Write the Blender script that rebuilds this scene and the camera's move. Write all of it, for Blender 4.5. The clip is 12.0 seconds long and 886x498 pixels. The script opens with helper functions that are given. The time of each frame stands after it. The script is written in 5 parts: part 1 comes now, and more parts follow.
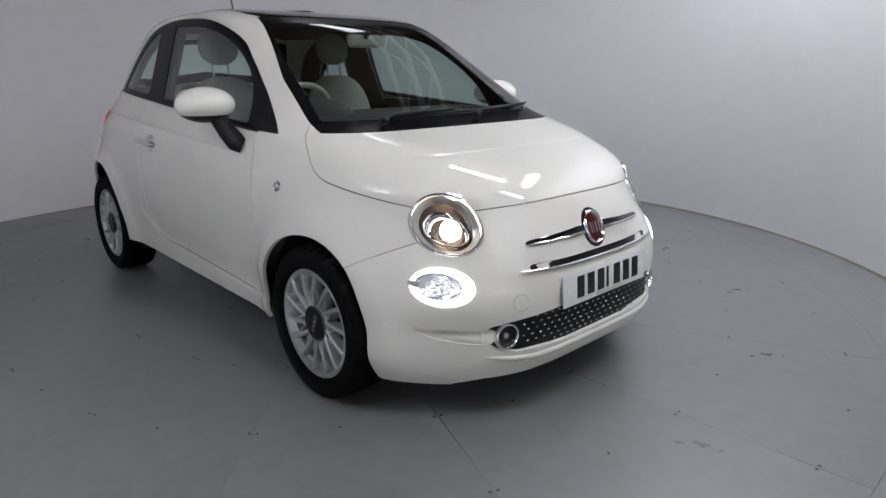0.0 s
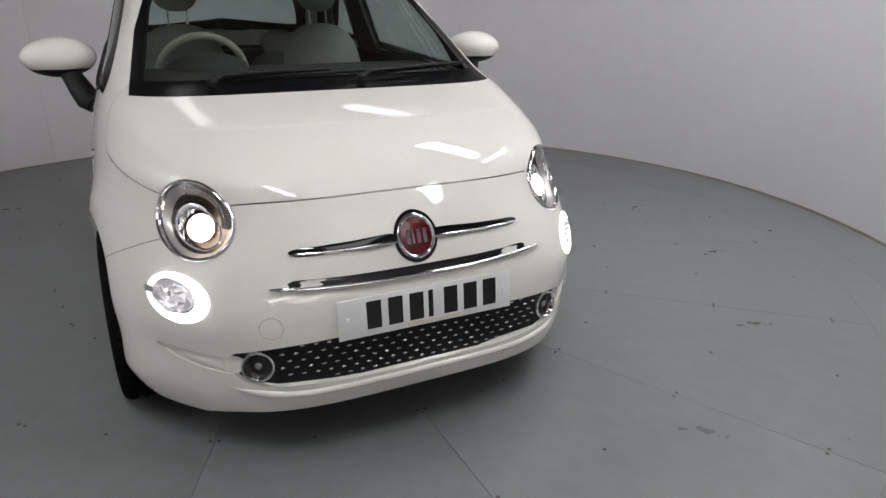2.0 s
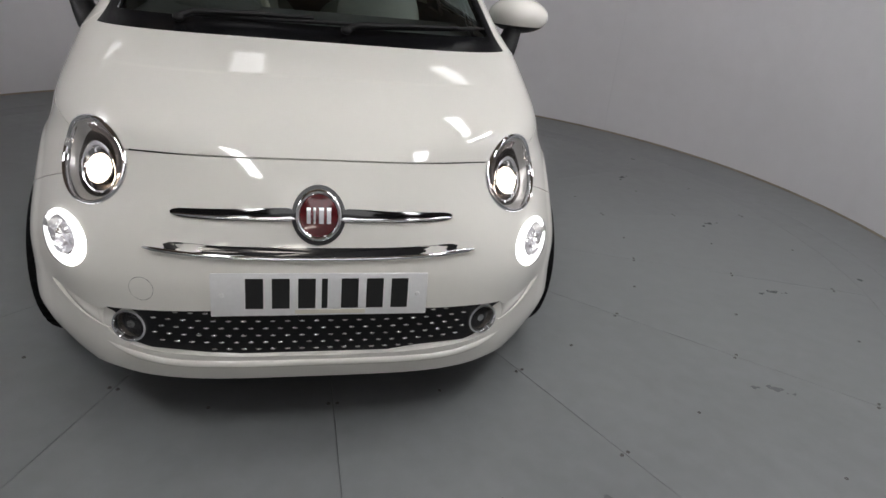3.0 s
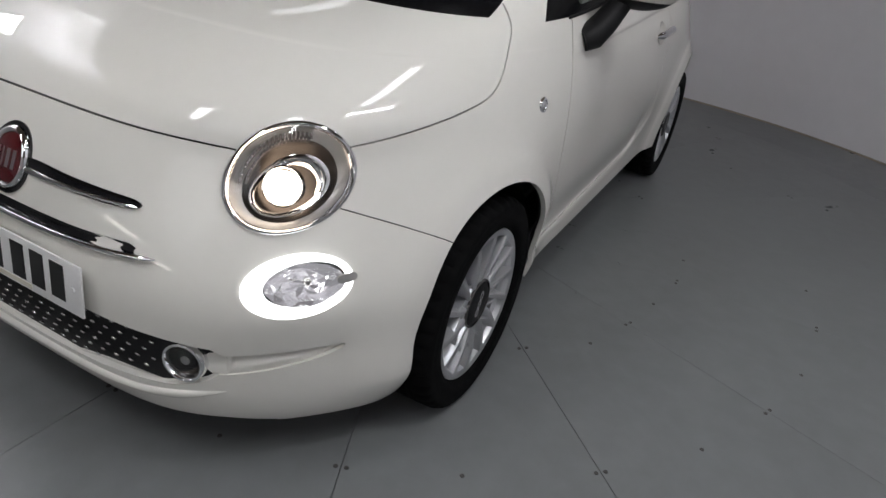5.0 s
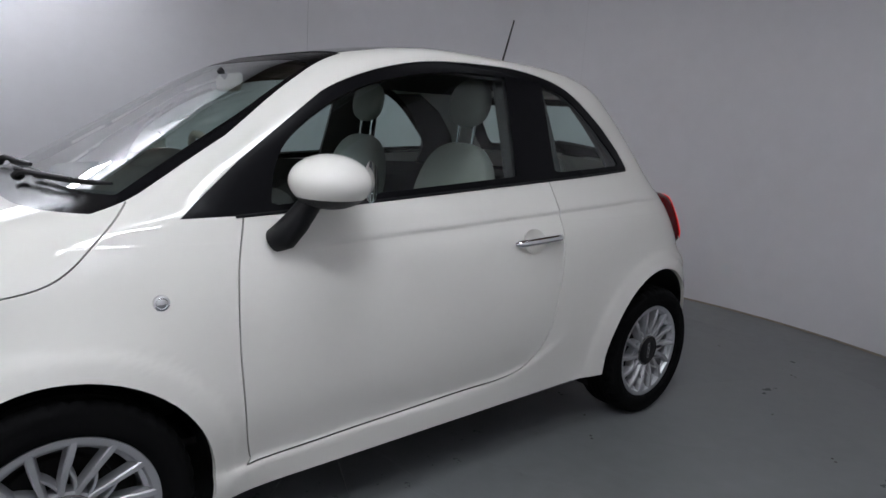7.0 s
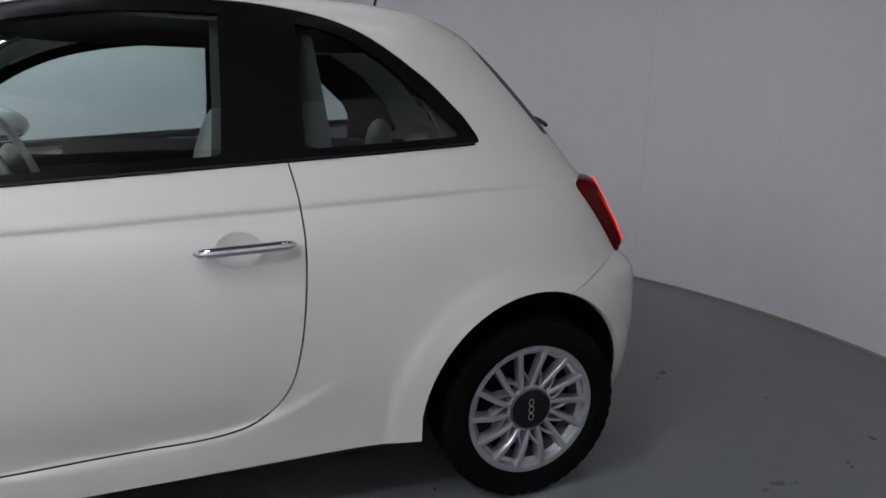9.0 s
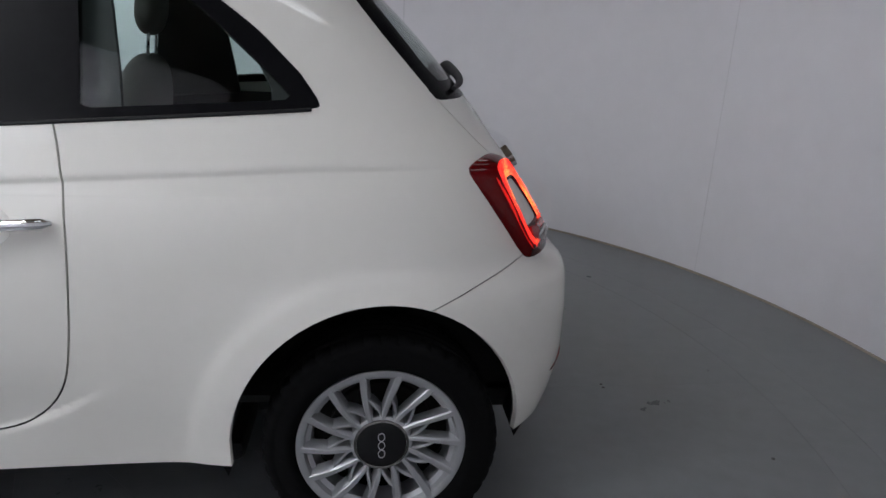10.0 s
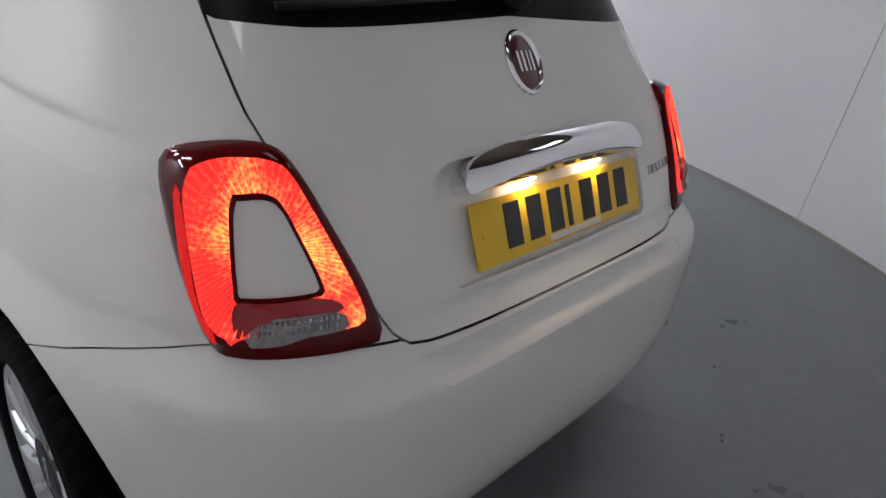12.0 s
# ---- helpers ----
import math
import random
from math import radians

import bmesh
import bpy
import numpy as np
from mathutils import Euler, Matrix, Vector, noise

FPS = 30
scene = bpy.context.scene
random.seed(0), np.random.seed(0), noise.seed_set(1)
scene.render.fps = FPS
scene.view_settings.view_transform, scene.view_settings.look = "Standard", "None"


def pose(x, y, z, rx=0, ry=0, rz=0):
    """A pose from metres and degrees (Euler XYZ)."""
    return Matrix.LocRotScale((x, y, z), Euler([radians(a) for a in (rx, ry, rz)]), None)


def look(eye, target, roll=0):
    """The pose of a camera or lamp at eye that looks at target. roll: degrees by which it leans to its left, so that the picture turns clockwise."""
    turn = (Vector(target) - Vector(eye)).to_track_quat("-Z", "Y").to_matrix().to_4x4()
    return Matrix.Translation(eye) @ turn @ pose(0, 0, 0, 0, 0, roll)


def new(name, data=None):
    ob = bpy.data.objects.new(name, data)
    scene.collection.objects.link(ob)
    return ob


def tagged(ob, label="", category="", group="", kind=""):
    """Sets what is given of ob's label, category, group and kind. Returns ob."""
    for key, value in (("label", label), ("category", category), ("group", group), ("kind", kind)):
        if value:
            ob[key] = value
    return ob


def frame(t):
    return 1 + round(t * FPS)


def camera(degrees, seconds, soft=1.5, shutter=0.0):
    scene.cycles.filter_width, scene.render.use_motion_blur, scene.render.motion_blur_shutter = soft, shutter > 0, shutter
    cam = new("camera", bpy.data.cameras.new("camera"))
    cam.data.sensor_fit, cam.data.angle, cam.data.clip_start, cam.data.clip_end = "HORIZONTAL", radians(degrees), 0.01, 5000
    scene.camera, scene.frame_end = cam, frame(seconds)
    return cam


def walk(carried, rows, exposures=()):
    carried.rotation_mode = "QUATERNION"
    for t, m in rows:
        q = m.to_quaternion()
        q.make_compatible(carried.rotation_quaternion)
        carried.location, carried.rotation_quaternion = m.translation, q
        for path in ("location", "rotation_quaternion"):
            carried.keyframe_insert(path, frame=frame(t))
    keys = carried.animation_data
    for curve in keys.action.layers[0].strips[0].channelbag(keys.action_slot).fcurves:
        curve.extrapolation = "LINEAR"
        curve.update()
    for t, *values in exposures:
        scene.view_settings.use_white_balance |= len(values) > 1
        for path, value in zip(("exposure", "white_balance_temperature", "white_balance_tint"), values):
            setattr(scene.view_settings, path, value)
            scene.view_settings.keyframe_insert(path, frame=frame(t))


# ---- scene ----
cam = camera(68.7, 12.0)
PATH = [
    (0, (3.106, -1.962, 1.19), (1.698, -0.646, 0.655), -0.4),
    (0.5, (3.195, -1.642, 1.192), (1.712, -0.428, 0.621), -1.2),
    (1, (3.302, -1.302, 1.199), (1.748, -0.207, 0.578), -0.1),
    (1.5, (3.314, -0.964, 1.209), (1.684, -0.01, 0.549), -0.1),
    (2, (3.35, -0.659, 1.205), (1.656, 0.157, 0.523), -0.1),
    (2.5, (3.362, -0.359, 1.209), (1.607, 0.285, 0.498), 2.7),
    (4.5, (2.677, 0.953, 1.183), (0.978, 0.561, 0.203), 8.7),
    (5, (2.483, 1.296, 1.181), (0.885, 0.536, 0.25), 8.1),
    (5.5, (2.255, 1.586, 1.173), (0.816, 0.559, 0.237), 8.4),
    (6, (2.0, 1.868, 1.202), (0.626, 0.643, 0.419), 7.3),
    (6.5, (1.733, 2.158, 1.21), (0.426, 0.759, 0.631), 5.5),
    (7, (1.381, 2.295, 1.214), (0.107, 0.798, 0.845), 3.7),
    (7.5, (0.996, 2.439, 1.222), (-0.178, 0.852, 0.895), 2.1),
    (9.5, (-0.691, 2.323, 1.209), (-1.171, 0.453, 0.685), 1.7),
    (10, (-1.109, 2.163, 1.236), (-1.344, 0.271, 0.632), 2.6),
    (10.5, (-1.455, 1.972, 1.226), (-1.276, 0.091, 0.572), 3.9),
    (11, (-1.764, 1.648, 1.241), (-1.252, -0.132, 0.488), 5.0),
    (11.5, (-2.008, 1.342, 1.26), (-1.181, -0.281, 0.434), 7.7),
    (12, (-2.143, 0.968, 1.289), (-0.994, -0.37, 0.345), 9.5),
]
walk(cam, [(t, look(eye, target, roll)) for t, eye, target, roll in PATH],
     exposures=[(0, 0.08, 6500, 10), (1, 0.10, 6600, 10), (2, 0.02, 6850, 10), (3, -0.18, 6900, 10), (4.5, -0.42, 6800, 10), (5, -0.48, 6750, 10), (6, -0.46, 6550, 10), (6.5, -0.40, 6450, 10),
                (7, -0.20, 6400, 10), (8.5, -0.14, 6400, 10), (9.5, 0.02, 6400, 10), (10, 0.26, 6450, 10), (11, 0.40, 6500, 10), (12, 0.50, 6500, 10)])

# ---- world and studio lamps ----
world = bpy.data.worlds.new("world")
scene.world = world
world.use_nodes = True
world.node_tree.nodes["Background"].inputs[0].default_value = (0.75, 0.8, 0.9, 1)
world.node_tree.nodes["Background"].inputs[1].default_value = 0.02
scene.view_settings.exposure = 0.0

CENTRE_X, CENTRE_Y, RADIUS = -0.10, 0.10, 3.25
CEILING = 3.55

# ---- materials ----
def material(name, colour, rough=0.5, metal=0.0, **more):
    m = bpy.data.materials.new(name)
    m.use_nodes = True
    b = m.node_tree.nodes["Principled BSDF"]
    b.inputs["Base Color"].default_value = (*colour, 1)
    b.inputs["Roughness"].default_value = rough
    b.inputs["Metallic"].default_value = metal
    for k, v in more.items():
        b.inputs[k.replace("_", " ")].default_value = v
    return m


def grain(m, scale, amount, bump=0.0, rough=0.0, detail=6.0, dark=None):
    """Two scales of noise on colour, roughness and relief, in object space."""
    t = m.node_tree
    b = t.nodes["Principled BSDF"]
    co = t.nodes.new("ShaderNodeTexCoord")
    big, fine = t.nodes.new("ShaderNodeTexNoise"), t.nodes.new("ShaderNodeTexNoise")
    for n, s in ((big, scale), (fine, scale * 14)):
        n.inputs["Scale"].default_value, n.inputs["Detail"].default_value = s, detail
        t.links.new(co.outputs["Object"], n.inputs["Vector"])
    add = t.nodes.new("ShaderNodeMath")
    add.operation = "MULTIPLY_ADD"
    add.inputs[1].default_value = 0.5
    t.links.new(fine.outputs["Fac"], add.inputs[0])
    t.links.new(big.outputs["Fac"], add.inputs[2])
    ramp = t.nodes.new("ShaderNodeMapRange")
    ramp.inputs[1].default_value, ramp.inputs[2].default_value = 0.4, 1.1
    t.links.new(add.outputs[0], ramp.inputs[0])
    mix = t.nodes.new("ShaderNodeMix")
    mix.data_type = "RGBA"
    c = b.inputs["Base Color"].default_value
    low = dark or [v * (1 - amount) for v in c[:3]]
    mix.inputs["A"].default_value = (*low, 1)
    mix.inputs["B"].default_value = (*[min(1, v * (1 + amount * 0.6)) for v in c[:3]], 1)
    t.links.new(ramp.outputs[0], mix.inputs["Factor"])
    t.links.new(mix.outputs["Result"], b.inputs["Base Color"])
    if bump:
        bp = t.nodes.new("ShaderNodeBump")
        bp.inputs["Strength"].default_value, bp.inputs["Distance"].default_value = bump, 0.01
        t.links.new(add.outputs[0], bp.inputs["Height"])
        t.links.new(bp.outputs[0], b.inputs["Normal"])
    if rough:
        r = t.nodes.new("ShaderNodeMapRange")
        v = b.inputs["Roughness"].default_value
        r.inputs[1].default_value, r.inputs[2].default_value = 0.4, 1.1
        r.inputs[3].default_value, r.inputs[4].default_value = v - rough, v + rough
        t.links.new(add.outputs[0], r.inputs[0])
        t.links.new(r.outputs[0], b.inputs["Roughness"])
    return m


def glow(name, colour, strength):
    m = bpy.data.materials.new(name)
    m.use_nodes = True
    b = m.node_tree.nodes["Principled BSDF"]
    b.inputs["Base Color"].default_value = (*[min(v, 0.8) for v in colour], 1)
    b.inputs["Emission Color"].default_value = (*colour, 1)
    b.inputs["Emission Strength"].default_value = strength
    b.inputs["Roughness"].default_value = 0.25
    return m


def glass(name, colour, rough=0.0, least=0.07):
    """Thin pane: mostly clear, tinted, with a gloss that grows at flat angles, the same from both sides."""
    m = bpy.data.materials.new(name)
    m.use_nodes = True
    t = m.node_tree
    t.nodes.remove(t.nodes["Principled BSDF"])
    clear, gloss, mix, weight, power, share = (t.nodes.new(k) for k in ("ShaderNodeBsdfTransparent", "ShaderNodeBsdfGlossy", "ShaderNodeMixShader", "ShaderNodeLayerWeight", "ShaderNodeMath", "ShaderNodeMapRange"))
    clear.inputs[0].default_value = (*colour, 1)
    gloss.inputs["Roughness"].default_value = rough
    weight.inputs["Blend"].default_value = 0.5
    power.operation = "POWER"
    power.inputs[1].default_value = 4.0
    share.inputs[3].default_value, share.inputs[4].default_value = least, 1.0
    t.links.new(weight.outputs["Facing"], power.inputs[0])
    t.links.new(power.outputs[0], share.inputs[0])
    t.links.new(share.outputs[0], mix.inputs[0])
    t.links.new(clear.outputs[0], mix.inputs[1])
    t.links.new(gloss.outputs[0], mix.inputs[2])
    t.links.new(mix.outputs[0], t.nodes["Material Output"].inputs[0])
    return m


PAINT = grain(material("ivory_paint", (0.75, 0.732, 0.684), 0.5, 0.0, Specular_IOR_Level=0.0, Coat_Weight=1.0, Coat_Roughness=0.015, Coat_IOR=1.5), 3.0, 0.025)
BLACK = grain(material("black_plastic", (0.008, 0.008, 0.009), 0.5, 0.0, Specular_IOR_Level=0.25), 40, 0.3, 0.15)
FRAMEBLACK = grain(material("satin_black", (0.006, 0.006, 0.007), 0.26, 0.0, Specular_IOR_Level=0.07), 30, 0.2)
GLOSSBLACK = material("gloss_black", (0.006, 0.006, 0.007), 0.08, 0.0, Coat_Weight=0.5)
RUBBER = grain(material("tyre_rubber", (0.0040, 0.0040, 0.0043), 0.88, 0.0, Specular_IOR_Level=0.09), 60, 0.4, 0.3, 0.08)
CHROME = material("chrome", (0.86, 0.86, 0.87), 0.05, 1.0)
ALLOY = grain(material("silver_alloy", (0.52, 0.525, 0.54), 0.44, 0.8, Coat_Weight=0.08), 20, 0.08, 0, 0.05)
DARKMETAL = grain(material("dark_metal", (0.022, 0.020, 0.020), 0.6, 0.6), 30, 0.5, 0.2, 0.1)
GLASS = glass("window_glass", (0.76, 0.86, 0.835))
LENS = glass("lamp_lens", (0.97, 0.97, 0.97), least=0.05)
REFLECTOR = material("reflector", (0.78, 0.77, 0.75), 0.14, 1.0)
LINING = grain(material("interior_trim", (0.035, 0.036, 0.036), 0.75), 80, 0.3, 0.2)
IVORY_TRIM = grain(material("ivory_trim", (0.36, 0.345, 0.29), 0.55), 60, 0.12, 0.2)
SEATCLOTH = grain(material("ivory_leather", (0.225, 0.23, 0.207), 0.6), 50, 0.15, 0.25)
PLATEWHITE = grain(material("plate_white", (0.74, 0.74, 0.74), 0.35), 90, 0.05)
PLATEYELLOW = grain(material("plate_yellow", (0.80, 0.50, 0.02), 0.35), 90, 0.06)
INK = material("plate_ink", (0.008, 0.008, 0.008), 0.4)
RED = material("red_enamel", (0.095, 0.006, 0.009), 0.2, 0.1, Coat_Weight=1.0)
REDLENS = material("dark_red_lens", (0.085, 0.0015, 0.0022), 0.06, 0.0, Specular_IOR_Level=0.28)
TAILGLOW = glow("tail_glow", (1.0, 0.030, 0.008), 2.2)
BULB = glow("warm_bulb", (1.0, 0.84, 0.70), 8.0)
DAYLAMP = glow("day_lamp", (0.93, 0.96, 1.0), 4.5)
PLATELAMP = glow("plate_lamp", (1.0, 0.72, 0.45), 130.0)
PANELS = {power: glow("ceiling_panel", (0.955, 0.985, 1.05), power) for power in (1.6, 2.0, 3.2, 20.0, 22.0, 36.0, 46.0, 60.0)}
REFLECTRED = material("red_reflector", (0.30, 0.012, 0.015), 0.25)
NOSEFILL = glow("nose_fill_glow", (1.0, 0.97, 0.93), 12.0)
MIRROR = material("mirror_silver", (0.9, 0.9, 0.9), 0.01, 1.0)

FLOORPAINT = grain(material("grey_floor_paint", (0.172, 0.180, 0.184), 0.34), 0.9, 0.20, 0.08, 0.12)
WALLPAINT = grain(material("white_wall_paint", (0.76, 0.75, 0.775), 0.6), 0.7, 0.05, 0.06, 0.05)
ROOFSHEET = grain(material("roof_sheet", (0.16, 0.12, 0.085), 0.6), 2.0, 0.25, 0.1)
JOINT = grain(material("floor_joint", (0.06, 0.06, 0.06), 0.7), 20, 0.3)
TRUSSPAINT = material("white_truss", (0.75, 0.75, 0.75), 0.4)
STEEL = grain(material("screw_steel", (0.10, 0.095, 0.09), 0.5, 0.8), 60, 0.4)
DARKCHROME = material("dark_chrome", (0.22, 0.215, 0.21), 0.22, 1.0)
SMOKE = material("smoky_chrome", (0.065, 0.056, 0.050), 0.34, 1.0)
CHIPMETAL = material("chip_metal", (0.45, 0.45, 0.45), 0.22, 0.9)
PLATESTRIP = material("plate_strip", (0.64, 0.61, 0.52), 0.4)
# mirror facets: a weak glow stands in for the lamp light they reflect
DAYFACET = glow("day_facet", (0.86, 0.85, 0.96), 0.30)
DAYFACET.node_tree.nodes["Principled BSDF"].inputs["Metallic"].default_value = 1.0
DAYFACET.node_tree.nodes["Principled BSDF"].inputs["Roughness"].default_value = 0.06
TAILSIDE = glow("tail_side", (0.55, 0.008, 0.006), 0.55)
LAMPGREY = grain(material("lamp_silver", (0.50, 0.49, 0.475), 0.36, 0.75), 60, 0.1)
WINDSCREEN = glass("windscreen_glass", (0.64, 0.74, 0.71), least=0.11)
RIBBED = grain(material("ribbed_clear", (0.30, 0.27, 0.27), 0.16, 0.3), 120, 0.4, 0.3)
SKIRT = grain(material("stained_sealant", (0.34, 0.29, 0.24), 0.7), 6, 0.35)
WALLJOINT = material("wall_joint_line", (0.68, 0.67, 0.69), 0.7)
DARKJOINT = material("dark_wall_gap", (0.42, 0.42, 0.43), 0.8)


def ribs(m, low, high):
    """Uneven red and amber glow behind a lamp's lens."""
    t = m.node_tree
    b = t.nodes["Principled BSDF"]
    co, n, fine, r, mix, k, mul = (t.nodes.new(q) for q in ("ShaderNodeTexCoord", "ShaderNodeTexNoise", "ShaderNodeTexVoronoi", "ShaderNodeMapRange", "ShaderNodeMix", "ShaderNodeMapRange", "ShaderNodeMath"))
    n.inputs["Scale"].default_value, n.inputs["Detail"].default_value, fine.inputs["Scale"].default_value = 11, 1.0, 170
    for q in (n, fine):
        t.links.new(co.outputs["Object"], q.inputs["Vector"])
    mul.operation = "MULTIPLY_ADD"
    mul.inputs[1].default_value = 0.30
    t.links.new(fine.outputs["Distance"], mul.inputs[0])
    t.links.new(n.outputs["Fac"], mul.inputs[2])
    for q, lo, hi in ((r, low, high), (k, 0.0, 1.0)):
        q.inputs[1].default_value, q.inputs[2].default_value, q.inputs[3].default_value, q.inputs[4].default_value = 0.66, 1.0, lo, hi
        t.links.new(mul.outputs[0], q.inputs[0])
    t.links.new(r.outputs[0], b.inputs["Emission Strength"])
    mix.data_type = "RGBA"
    mix.inputs["A"].default_value, mix.inputs["B"].default_value = (1.0, 0.036, 0.036, 1), (1.0, 0.26, 0.05, 1)
    t.links.new(k.outputs[0], mix.inputs["Factor"])
    t.links.new(mix.outputs["Result"], b.inputs["Emission Color"])


ribs(TAILGLOW, 0.42, 1.7)
TAILRIB = glow("tail_rib", (1.0, 0.10, 0.05), 1.5)
ribs(TAILRIB, 0.6, 2.8)


def scuffs(m, scale, dark, cover):
    """Faint cloudy stains and dull patches over a painted surface."""
    t = m.node_tree
    b = t.nodes["Principled BSDF"]
    co, n, w, r, mix, add = (t.nodes.new(q) for q in ("ShaderNodeTexCoord", "ShaderNodeTexNoise", "ShaderNodeTexNoise", "ShaderNodeMapRange", "ShaderNodeMix", "ShaderNodeMath"))
    n.inputs["Scale"].default_value, n.inputs["Detail"].default_value, n.inputs["Distortion"].default_value = scale, 6, 0.5
    w.inputs["Scale"].default_value, w.inputs["Detail"].default_value = scale * 9, 5
    for q in (n, w):
        t.links.new(co.outputs["Object"], q.inputs["Vector"])
    add.operation = "MULTIPLY"
    t.links.new(n.outputs["Fac"], add.inputs[0])
    t.links.new(w.outputs["Fac"], add.inputs[1])
    r.inputs[1].default_value, r.inputs[2].default_value, r.inputs[3].default_value, r.inputs[4].default_value = 0.15, 0.50, 0.0, cover
    t.links.new(add.outputs[0], r.inputs[0])
    mix.data_type = "RGBA"
    old = b.inputs["Base Color"].links[0].from_socket
    t.links.new(old, mix.inputs["A"])
    mix.inputs["B"].default_value = (*dark, 1)
    t.links.new(r.outputs[0], mix.inputs["Factor"])
    t.links.new(mix.outputs["Result"], b.inputs["Base Color"])


scuffs(FLOORPAINT, 1.5, (0.108, 0.111, 0.109), 0.36)
scuffs(WALLPAINT, 0.8, (0.64, 0.62, 0.63), 0.22)

# ---- the car's body form ----
# body form: level z, nose x, tail x, half width, front squareness, rear squareness, roundness across the nose
LEVELS = [
    (0.13, 1.775, -1.555, 0.752, 4.6, 5.2, 4.2),
    (0.18, 1.820, -1.610, 0.762, 4.6, 5.3, 4.1),
    (0.24, 1.846, -1.648, 0.770, 4.6, 5.4, 4.0),
    (0.33, 1.855, -1.679, 0.777, 4.6, 5.5, 3.9),
    (0.45, 1.853, -1.694, 0.793, 5.3, 5.5, 3.8),
    (0.56, 1.830, -1.694, 0.800, 5.3, 5.4, 3.3),
    (0.66, 1.795, -1.687, 0.802, 5.7, 5.2, 2.4),
    (0.705, 1.768, -1.642, 0.8012, 5.6, 5.0, 2.35),
    (0.73, 1.750, -1.622, 0.800, 5.4, 5.0, 2.35),
    (0.80, 1.680, -1.590, 0.795, 4.2, 4.9, 3.9),
]
LEVELS2 = [
    (0.87, 1.545, -1.552, 0.783, 4.1, 4.8, 4.1),
    (0.92, 1.385, -1.522, 0.765, 4.6, 4.8, 4.6),
    (0.96, 1.205, -1.495, 0.750, 5.6, 4.7, 5.6),
    (0.99, 1.085, -1.470, 0.735, 6.0, 4.6, 6.0),
    (1.02, 1.038, -1.449, 0.722, 6.0, 4.5, 6.0),
    (1.06, 0.975, -1.420, 0.705, 6.0, 4.4, 6.0),
    (1.20, 0.755, -1.302, 0.658, 5.4, 4.3, 5.4),
    (1.33, 0.545, -1.174, 0.617, 4.8, 4.1, 4.8),
    (1.41, 0.385, -1.075, 0.588, 4.4, 3.9, 4.4),
    (1.46, 0.190, -0.945, 0.547, 3.6, 3.5, 3.6),
    (1.482, -0.03, -0.740, 0.450, 2.8, 3.0, 2.8),
    (1.492, -0.28, -0.330, 0.030, 2.0, 2.0, 2.0),
]
FORM = np.array(LEVELS + LEVELS2)
def slopes(x, y):
    h = np.diff(x); d = np.diff(y) / h
    m = np.zeros_like(y)
    for i in range(1, len(x) - 1):
        if d[i - 1] * d[i] > 0:
            a, b = 2 * h[i] + h[i - 1], h[i] + 2 * h[i - 1]
            m[i] = (a + b) / (a / d[i - 1] + b / d[i])
    m[0], m[-1] = d[0], d[-1]
    return m
def dense():
    """The form at every millimetre of height, with its curves made fair."""
    x = FORM[:, 0]
    z = np.arange(x[0], x[-1] + 5e-4, 0.001)
    out = [z]
    for k in range(1, 7):
        y, m = FORM[:, k], slopes(x, FORM[:, k])
        i = np.clip(np.searchsorted(x, z) - 1, 0, len(x) - 2)
        h = x[i + 1] - x[i]
        t = (z - x[i]) / h
        v = (1 + 2 * t) * (1 - t) ** 2 * y[i] + t * (1 - t) ** 2 * h * m[i] + t * t * (3 - 2 * t) * y[i + 1] + t * t * (t - 1) * h * m[i + 1]
        wide = np.clip((x[-1] - z) * 0.30, 0.0008, np.where(z < 0.9, 0.028, 0.016))
        wide = np.where((k == 2) & (np.abs(z - 0.69) < 0.06), 0.009, wide)
        wide = np.minimum(wide, 0.001 + 0.35 * (z - x[0]))
        g = np.exp(-((z[None, :] - z[:, None]) / wide[:, None]) ** 2 / 2)
        out.append(g @ v / g.sum(1))
    return np.array(out)
DENSE = dense()
def level(z, k):
    """Value of column k of the form at height z."""
    return np.interp(z, DENSE[0], DENSE[k])
MID = -0.15
def flare(x, z):
    """Extra half width over the wheels and along the sill."""
    f = 0
    for c, high, edge in ((1.15, 0.033, 0.337), (-1.15, 0.034, 0.381)):
        r = np.hypot(x - c, z - 0.29)
        low = np.clip((z - 0.1) / 0.15, 0, 1)
        f = f + high * np.exp(-((r - 0.30) / 0.13) ** 2) * low
        lip = np.clip((edge + 0.080 - r) / 0.040, 0, 1)
        f = f + 0.0050 * lip * lip * (3 - 2 * lip) * low
    f = f + 0.054 * np.exp(-((x - 1.48) / 0.16) ** 2 - ((z - 0.24) / 0.20) ** 2)
    edge = 0.312 + 0.05 * (0.69 - x) + 0.9 * np.maximum(-0.2 - x, 0) ** 2
    d = z - edge
    low = np.where(d > 0, np.exp(-(d / 0.105) ** 2), np.exp(-(d / 0.016) ** 2)) * np.clip((x + 0.56) / 0.20, 0, 1) * np.clip((0.90 - x) / 0.15, 0, 1)
    f = f - 0.011 * low
    d = z - (0.899 + 0.052 * np.minimum(-x, 1.0))
    crease = -0.0065 * np.where(d > 0, np.exp(-(d / 0.011) ** 2), np.exp(-(d / 0.042) ** 2)) * np.clip((1.12 - np.abs(x + 0.36)) / 0.3, 0, 1)
    return f + crease
